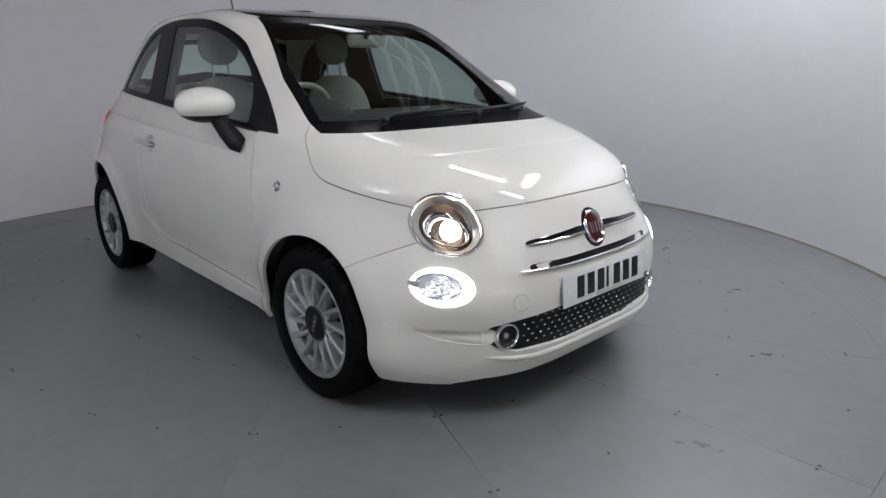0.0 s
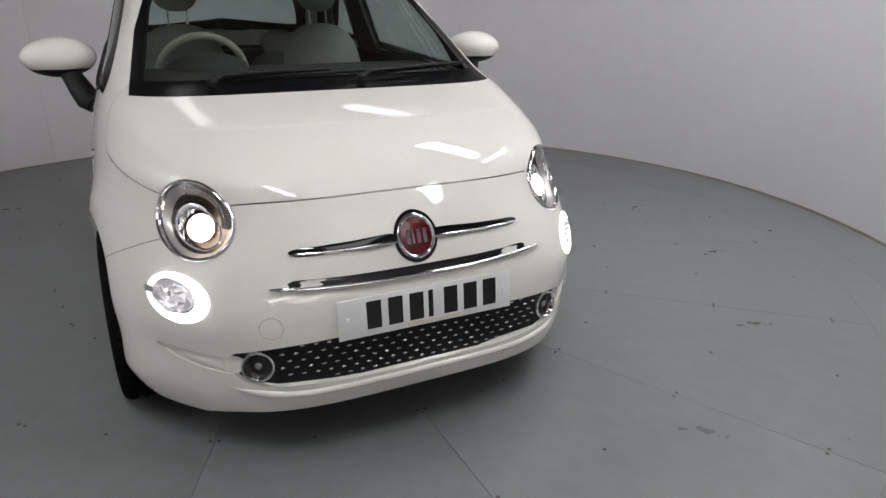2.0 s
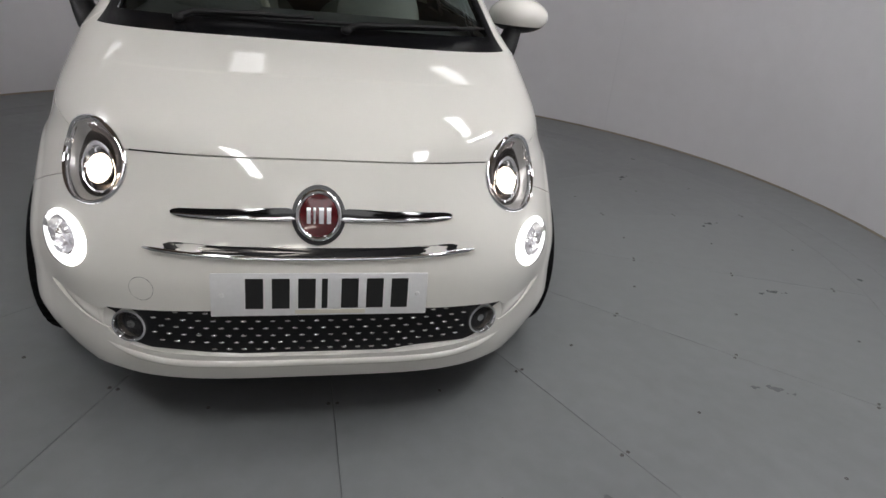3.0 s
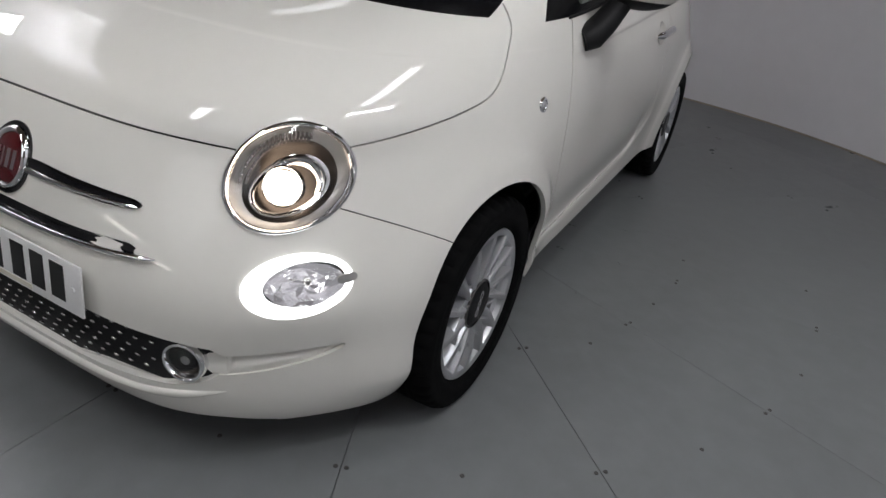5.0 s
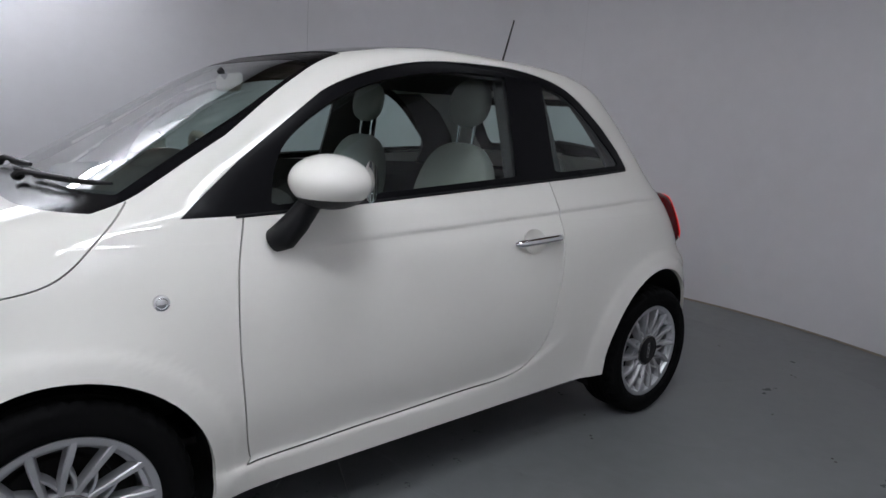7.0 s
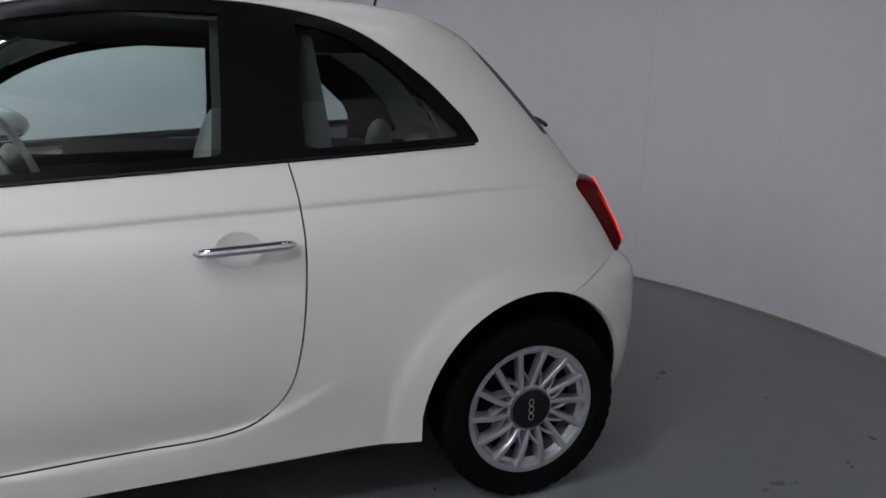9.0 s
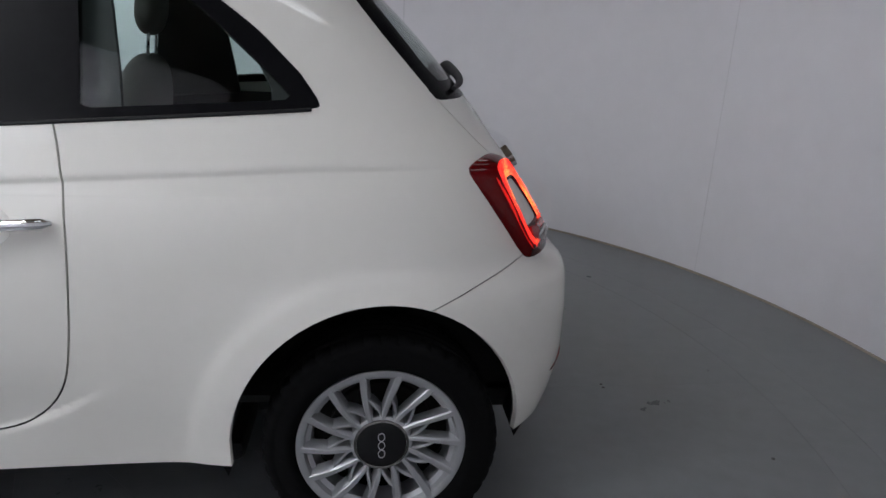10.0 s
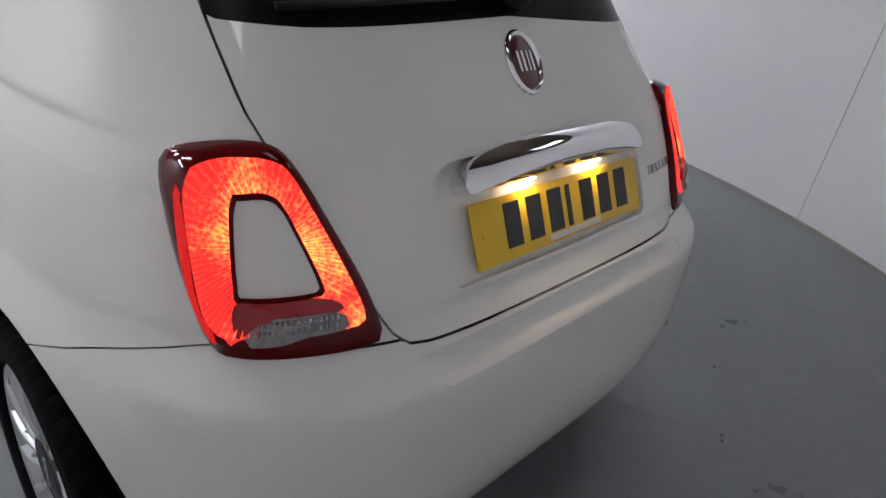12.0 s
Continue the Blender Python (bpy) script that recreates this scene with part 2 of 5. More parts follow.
def scaled(x, z):
    """Share of the length, and the two powers, along and across."""
    nose, tail = level(z, 1), level(z, 2)
    front = x > MID
    t = np.where(front, (x - MID) / (nose - MID), (MID - x) / (MID - tail))
    return t, np.where(front, level(z, 4), level(z, 5)), np.where(front, level(z, 6), level(z, 5))
def field(x, y, z):
    t, n, m = scaled(x, z)
    w = level(z, 3) + flare(x, z)
    return (np.abs(t) ** n + np.abs(y / w) ** m) ** (1 / n) - 1
def side(x, z):
    t, n, m = scaled(x, z)
    return (level(z, 3) + flare(x, z)) * np.clip(1 - np.abs(t) ** n, 0, 1) ** (1 / m)
def nose(y, z):
    return MID + (level(z, 1) - MID) * np.clip(1 - np.abs(y / level(z, 3)) ** level(z, 6), 0, 1) ** (1 / level(z, 4))
def tail(y, z):
    n = level(z, 5)
    return MID + (level(z, 2) - MID) * np.clip(1 - np.abs(y / level(z, 3)) ** n, 0, 1) ** (1 / n)
def normal(x, y, z, e=2.5e-3):
    z = np.minimum(z, FORM[-1, 0] - 0.005)
    g = np.stack([field(x + e, y, z) - field(x - e, y, z), field(x, y + e, z) - field(x, y - e, z), field(x, y, z + e) - field(x, y, z - e)], -1)
    return g / np.maximum(np.linalg.norm(g, axis=-1, keepdims=True), 1e-12)

# ---- mesh tools ----
def part(name, bm, mat, parent=None, label="", smooth=True, angle=40):
    me = bpy.data.meshes.new(name)
    bm.normal_update()
    bm.to_mesh(me)
    bm.free()
    ob = new(name, me)
    me.materials.append(mat)
    if smooth:
        me.shade_smooth()
        me.set_sharp_from_angle(angle=radians(angle))
    if parent is not None:
        ob.parent = parent
    if label:
        tagged(ob, label)
    return ob


def box(size, at, turn=(0, 0, 0), bevel=0.004, bm=None, segments=2):
    bm = bm or bmesh.new()
    m = pose(*at, *turn) @ Matrix.Diagonal((*size, 1))
    made = bmesh.ops.create_cube(bm, size=1, matrix=m)["verts"]
    if bevel:
        edges = list({e for v in made for e in v.link_edges})
        bmesh.ops.bevel(bm, geom=edges, offset=bevel, segments=segments, profile=0.5, affect="EDGES")
    return bm


def tube(points, radius, sides=10, bm=None, flat=1.0):
    """A round bar along points; radius may be one value or one for each point."""
    bm = bm or bmesh.new()
    pts = [Vector(p) for p in points]
    radii = radius if isinstance(radius, (list, tuple)) else [radius] * len(pts)
    rings, up = [], Vector((0, 0, 1))
    for i, p in enumerate(pts):
        d = (pts[min(i + 1, len(pts) - 1)] - pts[max(i - 1, 0)]).normalized()
        s = d.cross(up)
        s = s.normalized() if s.length > 1e-4 else Vector((1, 0, 0))
        n = s.cross(d).normalized()
        rings.append([bm.verts.new(p + (s * math.cos(a) + n * math.sin(a) * flat) * radii[i]) for a in (2 * math.pi * k / sides for k in range(sides))])
    for a, b in zip(rings, rings[1:]):
        for k in range(sides):
            bm.faces.new((a[k], a[(k + 1) % sides], b[(k + 1) % sides], b[k]))
    bm.faces.new(rings[0][::-1])
    bm.faces.new(rings[-1])
    return bm


def lathe(profile, segments=64, closed=False, bm=None):
    """Turns (radius, y) points round the y axis."""
    bm = bm or bmesh.new()
    rings = []
    for k in range(segments):
        a = 2 * math.pi * k / segments
        rings.append([bm.verts.new((r * math.cos(a), y, r * math.sin(a))) for r, y in profile])
    n = len(profile)
    for k in range(segments):
        p, q = rings[k], rings[(k + 1) % segments]
        for i in range(n if closed else n - 1):
            j = (i + 1) % n
            if profile[i][0] < 1e-6 and profile[j][0] < 1e-6:
                continue
            bm.faces.new((p[i], p[j], q[j], q[i]))
    bmesh.ops.remove_doubles(bm, verts=bm.verts, dist=1e-6)
    bmesh.ops.recalc_face_normals(bm, faces=bm.faces)
    return bm


def ball(at, half, turn=(0, 0, 0), bm=None, u=32, v=18):
    bm = bm or bmesh.new()
    bmesh.ops.create_uvsphere(bm, u_segments=u, v_segments=v, radius=1, matrix=pose(*at, *turn) @ Matrix.Diagonal((*half, 1)))
    return bm


def smooth_line(points, step=0.03, closed=False):
    """A finer, rounded copy of a 2D line through the given points."""
    p = [np.array(q, float) for q in points]
    n = len(p)
    out = []
    for i in range(n if closed else n - 1):
        if closed:
            a, b, c, d = p[i - 1], p[i], p[(i + 1) % n], p[(i + 2) % n]
        else:
            a, b, c, d = p[max(i - 1, 0)], p[i], p[i + 1], p[min(i + 2, n - 1)]
        k = max(2, int(np.linalg.norm(c - b) / step) + 1)
        for t in np.arange(k) / k:
            out.append(0.5 * (2 * b + (c - a) * t + (2 * a - 5 * b + 4 * c - d) * t * t + (3 * b - a - 3 * c + d) * t ** 3))
    if not closed:
        out.append(p[-1])
    return [tuple(float(v) for v in q) for q in out]


def ellipse(a, b, tilt=0, n=48, centre=(0, 0), power=2.0):
    c, s = math.cos(radians(tilt)), math.sin(radians(tilt))
    out = []
    for k in range(n):
        w = 2 * math.pi * k / n
        u = a * math.copysign(abs(math.cos(w)) ** (2 / power), math.cos(w))
        v = b * math.copysign(abs(math.sin(w)) ** (2 / power), math.sin(w))
        out.append((centre[0] + u * c - v * s, centre[1] + u * s + v * c))
    return out


class View:
    """A flat view of the body along a direction, with its own two axes."""
    def __init__(self, centre, along):
        self.c = np.array(centre, float)
        self.d = np.array(along, float) / np.linalg.norm(along)
        u = np.cross((0, 0, 1), self.d)
        self.u = u / np.linalg.norm(u)
        self.v = np.cross(self.d, self.u)

    def flat(self, p):
        q = np.array(p, float) - self.c
        return q @ self.u, q @ self.v

    def place(self, uv, off=0.0):
        """Points on the body under flat points, raised by off."""
        uv = np.array(uv, float)
        base = self.c + uv[:, :1] * self.u + uv[:, 1:2] * self.v
        lo, hi = np.full(len(uv), -0.35), np.full(len(uv), 0.45)
        for _ in range(34):
            mid = (lo + hi) / 2
            q = base + mid[:, None] * self.d
            inside = field(q[:, 0], q[:, 1], q[:, 2]) < 0
            lo, hi = np.where(inside, mid, lo), np.where(inside, hi, mid)
        q = base + lo[:, None] * self.d
        return q + normal(q[:, 0], q[:, 1], q[:, 2]) * np.broadcast_to(np.array(off, float).reshape(-1, 1), (len(q), 1))


class Plain(View):
    """A view along an axis of the car whose flat points are plain coordinates."""
    def __init__(self, kind):
        self.kind = kind
        self.c = np.zeros(3)
        self.d, self.u, self.v = (np.array(a, float) for a in {
            "side": ((0, 1, 0), (1, 0, 0), (0, 0, 1)),
            "front": ((1, 0, 0), (0, 1, 0), (0, 0, 1)),
            "rear": ((-1, 0, 0), (0, 1, 0), (0, 0, 1)),
            "top": ((0, 0, 1), (1, 0, 0), (0, 1, 0))}[kind])

    def place(self, uv, off=0.0):
        uv = np.array(uv, float)
        a, b = uv[:, 0], uv[:, 1]
        if self.kind == "side":
            q = np.stack([a, side(a, b), b], -1)
        elif self.kind == "front":
            q = np.stack([nose(a, b), a, b], -1)
        elif self.kind == "rear":
            q = np.stack([tail(a, b), a, b], -1)
        else:
            lo, hi = np.full(len(a), 0.75), np.full(len(a), FORM[-1, 0] - 0.0005)
            for _ in range(30):
                mid = (lo + hi) / 2
                inside = field(a, b, mid) < 0
                lo, hi = np.where(inside, mid, lo), np.where(inside, hi, mid)
            q = np.stack([a, b, lo], -1)
        return q + normal(q[:, 0], q[:, 1], q[:, 2]) * np.broadcast_to(np.array(off, float).reshape(-1, 1), (len(q), 1))


SIDE, FRONT, REAR, TOP = Plain("side"), Plain("front"), Plain("rear"), Plain("top")


def patch(view, outline, off=0.0, rim=None, rings=6, dome=0.0, flip=False, hole=None, end=None):
    """A skin over the body inside a flat outline. rim: a lower edge, to give it thickness. dome: extra height in the middle.
    hole: a second outline of as many points, where the skin ends, at the height end."""
    bm = bmesh.new()
    n = len(outline)
    o = np.array(outline, float)
    inner = np.array(hole, float) if hole else np.repeat(o.mean(0)[None], n, 0)
    loops = []
    if rim is not None:
        loops.append([bm.verts.new(p) for p in view.place(o, rim)])
    for k in range(rings + 1 if hole else rings):
        f = k / rings
        r = o * (1 - f) + inner * f
        h = off + dome * (1 - (1 - f) ** 2) if not hole else off + dome * math.sin(math.pi * f) + ((end - off) * f if end is not None else 0)
        loops.append([bm.verts.new(p) for p in view.place(r, h)])
    if hole and rim is not None:
        loops.append([bm.verts.new(p) for p in view.place(inner, rim)])
    for a, b in zip(loops, loops[1:]):
        for i in range(n):
            j = (i + 1) % n
            bm.faces.new((a[i], a[j], b[j], b[i]))
    if not hole:
        tip = bm.verts.new(view.place(inner[:1], float(np.mean(off)) + dome)[0])
        for i in range(n):
            bm.faces.new((loops[-1][i], loops[-1][(i + 1) % n], tip))
    bmesh.ops.recalc_face_normals(bm, faces=bm.faces)
    if flip:
        bmesh.ops.reverse_faces(bm, faces=bm.faces)
    return bm


def mirrored(bm):
    """A copy of bm on the other side of the car."""
    b = bm.copy()
    for v in b.verts:
        v.co.y = -v.co.y
    bmesh.ops.reverse_faces(b, faces=b.faces)
    return b


def joined(a, b):
    me = bpy.data.meshes.new("tmp")
    b.to_mesh(me)
    a.from_mesh(me)
    bpy.data.meshes.remove(me)
    b.free()
    return a


def clip(bm, faces, view, outline):
    """Cuts faces along a convex flat outline and returns those inside."""
    pts = [np.array(p, float) for p in outline]
    area = sum(a[0] * b[1] - a[1] * b[0] for a, b in zip(pts, pts[1:] + pts[:1]))
    if area < 0:
        pts.reverse()
    for a, b in zip(pts, pts[1:] + pts[:1]):
        e = b - a
        if np.linalg.norm(e) < 1e-7 or not faces:
            continue
        no = Vector(view.u * e[1] - view.v * e[0]).normalized()
        co = Vector(view.c + view.u * a[0] + view.v * a[1])
        geom = list({v for f in faces for v in f.verts}) + list({g for f in faces for g in f.edges}) + list(faces)
        got = bmesh.ops.bisect_plane(bm, geom=geom, dist=1e-6, plane_co=co, plane_no=no)["geom"]
        faces = [f for f in got if isinstance(f, bmesh.types.BMFace) and f.is_valid and (f.calc_center_median() - co).dot(no) < 0]
    return faces


def near(bm, view, outline, margin=0.06, facing=0.05):
    """Faces about a flat outline that look the view's way."""
    o = np.array(outline, float)
    u, v, d = Vector(view.u), Vector(view.v), Vector(view.d)
    cu, cv = float(view.c @ view.u), float(view.c @ view.v)
    (u0, v0), (u1, v1) = (float(k) for k in o.min(0) - margin), (float(k) for k in o.max(0) + margin)
    u0, u1, v0, v1 = u0 + cu, u1 + cu, v0 + cv, v1 + cv
    out = []
    for f in bm.faces:
        q = f.verts[0].co
        if u0 < q.dot(u) < u1 and v0 < q.dot(v) < v1 and f.normal.dot(d) > facing:
            out.append(f)
    return out


def take(bm, faces):
    """Moves faces into a mesh of their own."""
    out, made = bmesh.new(), {}
    for f in faces:
        for v in f.verts:
            if v not in made:
                made[v] = out.verts.new(v.co)
        out.faces.new([made[v] for v in f.verts])
    bmesh.ops.delete(bm, geom=faces, context="FACES")
    out.normal_update()
    return out


def groove(bm, view, points, width=0.0035, closed=False, step=0.03):
    """Cuts a narrow gap along a flat line."""
    line = smooth_line(points, step, closed)
    if closed:
        line.append(line[0])
    for a, b in zip(line, line[1:]):
        a, b = np.array(a), np.array(b)
        t = (b - a) / np.linalg.norm(b - a)
        n = np.array((-t[1], t[0])) * width / 2
        a, b = a - t * width * 0.3, b + t * width * 0.3
        quad = [a - n, b - n, b + n, a + n]
        bmesh.ops.delete(bm, geom=clip(bm, near(bm, view, quad, 0.035), view, quad), context="FACES")


def island(bm, seed):
    """The faces joined to the one nearest to seed."""
    first = min(bm.faces, key=lambda f: (f.calc_center_median() - Vector(seed)).length_squared)
    found, todo = {first}, [first]
    while todo:
        for e in todo.pop().edges:
            for f in e.link_faces:
                if f not in found:
                    found.add(f)
                    todo.append(f)
    return list(found)


def skin(name, bm, mat, parent, label="", depth=0.014, both=False, shift=0.0):
    """A body panel with true normals and edges turned inwards. both: adds the other side of the car."""
    if both:
        bm = joined(bm, mirrored(bm))
        bmesh.ops.remove_doubles(bm, verts=[v for v in bm.verts if abs(v.co.y) < 1e-4], dist=1e-4)
    bm.normal_update()
    bm.verts.index_update()
    co = np.array([v.co for v in bm.verts])
    nn = normal(co[:, 0], co[:, 1], co[:, 2])
    for f in bm.faces:
        if f.normal.dot(Vector(nn[[v.index for v in f.verts]].mean(0))) < 0:
            f.normal_flip()
    if shift:
        for v in bm.verts:
            v.co += Vector(nn[v.index]) * shift
    own = {v: Vector(nn[v.index]) for v in bm.verts}
    if depth:
        rims = [e for e in bm.edges if e.is_boundary and abs(e.verts[0].co.y) + abs(e.verts[1].co.y) > 2e-4]
        back = {}
        for e in rims:
            for v in e.verts:
                if v not in back:
                    back[v] = bm.verts.new(v.co), bm.verts.new(v.co - own[v] * depth)
        for e in rims:
            a, b = e.link_loops[0].vert, e.link_loops[0].link_loop_next.vert
            bm.faces.new((back[b][0], back[a][0], back[a][1], back[b][1]))
    bm.verts.index_update()
    turned_in = {v.index: own.get(v) for v in bm.verts}
    me = bpy.data.meshes.new(name)
    bm.to_mesh(me)
    bm.free()
    me.shade_smooth()
    loops = []
    for p in me.polygons:
        for i in p.vertices:
            k = turned_in[i]
            loops.append(tuple(k if k is not None and k.dot(p.normal) > 0 else p.normal))
    me.normals_split_custom_set(loops)
    me.materials.append(mat)
    ob = new(name, me)
    ob.parent = parent
    if label:
        tagged(ob, label)
    return ob


def thing(name, label, category, at=(0, 0, 0), group=""):
    ob = new(name)
    ob.location = at
    ob.empty_display_size = 0.1
    return tagged(ob, label, category, group)


def fan(outline, n=64):
    """An outline resampled at even angles round its middle."""
    o = [np.array(p, float) for p in outline]
    c = sum(o) / len(o)
    out = []
    for k in range(n):
        a = 2 * math.pi * k / n
        d = np.array((math.cos(a), math.sin(a)))
        best = 0
        for p, q in zip(o, o[1:] + o[:1]):
            m = np.array([d, p - q]).T
            if abs(np.linalg.det(m)) < 1e-12:
                continue
            r, t = np.linalg.solve(m, p - c)
            if -1e-9 <= t <= 1 + 1e-9 and r > best:
                best = r
        out.append(tuple(c + d * best))
    return out


def inset(outline, d):
    """An outline moved inwards by d (outwards where d is negative)."""
    o = np.array(outline, float)
    n = len(o)
    area = sum(o[i, 0] * o[(i + 1) % n, 1] - o[i, 1] * o[(i + 1) % n, 0] for i in range(n))
    t = np.roll(o, -1, 0) - np.roll(o, 1, 0)
    t /= np.linalg.norm(t, axis=1, keepdims=True)
    return [tuple(p) for p in o + np.stack([-t[:, 1], t[:, 0]], 1) * d * (1 if area > 0 else -1)]


def scaled_about(outline, f, centre=None):
    o = np.array(outline, float)
    c = o.mean(0) if centre is None else np.array(centre, float)
    return [tuple(p) for p in c + (o - c) * f]


def both_sides(name, make, mat, parent, label="", angle=40):
    """The same part on the left and on the right of the car."""
    return {s: part(name, make() if s > 0 else mirrored(make()), mat, parent[s] if isinstance(parent, dict) else parent, label, angle=angle) for s in (1, -1)}

# ---- the studio ----
def ring_wall(inner, outer, low, high, n=180, start=0.0, stop=360.0):
    bm = bmesh.new()
    full = stop - start >= 359.9
    cols = []
    for k in range(n if full else n + 1):
        a = radians(start + (stop - start) * k / n)
        c, s = math.cos(a), math.sin(a)
        cols.append([bm.verts.new((CENTRE_X + r * c, CENTRE_Y + r * s, z)) for r, z in ((inner, low), (inner, high), (outer, high), (outer, low))])
    for k in range(n):
        p, q = cols[k], cols[(k + 1) % len(cols)]
        for i in range(4):
            j = (i + 1) % 4
            bm.faces.new((p[i], p[j], q[j], q[i]))
    if not full:
        bm.faces.new(cols[0][::-1])
        bm.faces.new(cols[-1])
    bmesh.ops.recalc_face_normals(bm, faces=bm.faces)
    return bm


floor = part("floor", box((12, 12, 0.05), (1.2, 0, -0.031), bevel=0), JOINT, smooth=False)
tagged(floor, "grey painted turntable floor of boards with screws and scuffs", "floor", kind="structure")
TABLE_X, TABLE_Y, TABLE_R = 0.07, 0.04, 2.70


def wedge(r0, r1, a0, a1, gap, n=10):
    """A flat board between two radii and two angles, with a gap along its edges."""
    bm = bmesh.new()
    tops = []
    for r in (r0, r1):
        d = gap / max(r, 0.05)
        tops.append([(r * math.cos(a), r * math.sin(a)) for a in np.linspace(a0 + d, a1 - d, n)])
    line = tops[0] + tops[1][::-1]
    up, down = [bm.verts.new((x, y, 0)) for x, y in line], [bm.verts.new((x, y, -0.02)) for x, y in line]
    bm.faces.new(up)
    for i in range(len(line)):
        j = (i + 1) % len(line)
        bm.faces.new((up[j], up[i], down[i], down[j]))
    bmesh.ops.recalc_face_normals(bm, faces=bm.faces)
    return bm


def floor_piece(name, me, angle):
    ob = new(name, me)
    ob.parent, ob.matrix_local = floor, pose(TABLE_X, TABLE_Y, 0, 0, 0, angle)
    return ob


def shared(name, bm, mat, smooth=False):
    ob = part(name, bm, mat, smooth=smooth)
    me = ob.data
    bpy.data.objects.remove(ob)
    return me


boards = [shared("floor_board", wedge(0.25, TABLE_R, 0, radians(22.5), g), FLOORPAINT) for g in (0.0010, 0.00025)]
rim_board = shared("rim_board", wedge(TABLE_R + 0.0012, 2.90, 0, radians(45), 0.0003, 20), FLOORPAINT)
outer_board = shared("outer_board", wedge(2.9010, 7.4, 0, radians(45), 0.0, 20), FLOORPAINT)
hub_board = shared("hub_board", wedge(0.0005, 0.248, 0, radians(359.9), 0.0, 48), FLOORPAINT)
for k in range(16):
    floor_piece("floor_board", boards[0 if k in (14, 15, 0, 1, 2) else 1], 22.5 * k + 0.6)
for k in range(8):
    floor_piece("rim_board", rim_board, 45 * k + 11)
    floor_piece("outer_board", outer_board, 45 * k + 30)
floor_piece("hub_board", hub_board, 0)


def screw_mesh():
    bm = bmesh.new()
    rows = [[bm.verts.new((r * math.cos(a), r * math.sin(a), z)) for a in (2 * math.pi * k / 10 for k in range(10))] for r, z in ((0.0062, 0.0002), (0.0052, 0.0018), (0.0025, 0.0010))]
    for p, q in zip(rows, rows[1:]):
        for i in range(10):
            bm.faces.new((p[i], p[(i + 1) % 10], q[(i + 1) % 10], q[i]))
    bm.faces.new(rows[-1])
    bmesh.ops.recalc_face_normals(bm, faces=bm.faces)
    return bm


screw = shared("screw", screw_mesh(), STEEL, True)
rng = random.Random(11)
for k in range(16):
    for r in (1.125, 1.63, 2.09, 2.55):
        if k in range(5, 13) and rng.random() < 0.55:
            continue
        spots = [(22.5 * k + 0.6 + s * 0.013 / r * 57.3, r) for s in (1, -1)] + [(22.5 * k + 11.5 + rng.uniform(-1, 1), r + rng.uniform(-0.03, 0.03))]
        for a, rr in spots:
            ob = new("screw", screw)
            ob.parent = floor
            ob.matrix_local = pose(TABLE_X + rr * math.cos(radians(a)), TABLE_Y + rr * math.sin(radians(a)), 0)


WALL_HIGH = 3.0
wall = part("wall_round", ring_wall(RADIUS, RADIUS + 0.08, 0.0, WALL_HIGH, 180, 36, 318), WALLPAINT, None)
tagged(wall, "white painted curved studio wall around the car", "wall", kind="structure")


def ceiling_sheet():
    bm = bmesh.new()
    n, half = 210, 6.0
    rows = []
    for k in range(n + 1):
        x = 1.2 - half + 2 * half * k / n
        z = CEILING + (0.03 if (k // 2) % 2 else 0.0)
        rows.append([bm.verts.new((x, y, z)) for y in (-half, half)] + [bm.verts.new((x, y, CEILING + 0.08)) for y in (half, -half)])
    for p, q in zip(rows, rows[1:]):
        for i in range(4):
            j = (i + 1) % 4
            bm.faces.new((p[i], p[j], q[j], q[i]))
    bmesh.ops.recalc_face_normals(bm, faces=bm.faces)
    return bm


tagged(part("ceiling", ceiling_sheet(), ROOFSHEET, None, smooth=False), "brown ribbed metal roof sheet over the studio", "ceiling", kind="structure")
hall = bmesh.new()
for sx, sy in ((1, 0), (-1, 0), (0, 1), (0, -1)):
    box((0.1 if sx else 12.0, 0.1 if sy else 11.8, CEILING + 0.05), (1.2 + 5.95 * sx, 5.95 * sy, (CEILING + 0.05) / 2), bevel=0, bm=hall)
tagged(part("wall_hall", hall, WALLPAINT, None, smooth=False), "plain white outer hall walls behind the studio", "wall", kind="structure")


def ceiling_light(at, size, turn, power):
    t = thing("ceiling_light", "white rectangular LED panel below the roof, some of them added as fill", "light", at, "ceiling lights")
    t.rotation_euler = (0, 0, radians(turn))
    w, d = size
    fr = bmesh.new()
    for x, y, a, b in ((0, d / 2, w, 0.03), (0, -d / 2, w, 0.03), (w / 2, 0, 0.03, d), (-w / 2, 0, 0.03, d)):
        box((a, b, 0.05), (x, y, 0), bevel=0.003, bm=fr)
    box((w, d, 0.01), (0, 0, 0.03), bevel=0, bm=fr)
    part("frame", fr, TRUSSPAINT, t, smooth=False)
    part("diffuser", box((w - 0.03, d - 0.03, 0.01), (0, 0, -0.005), bevel=0), PANELS[power], t, smooth=False)
    return t


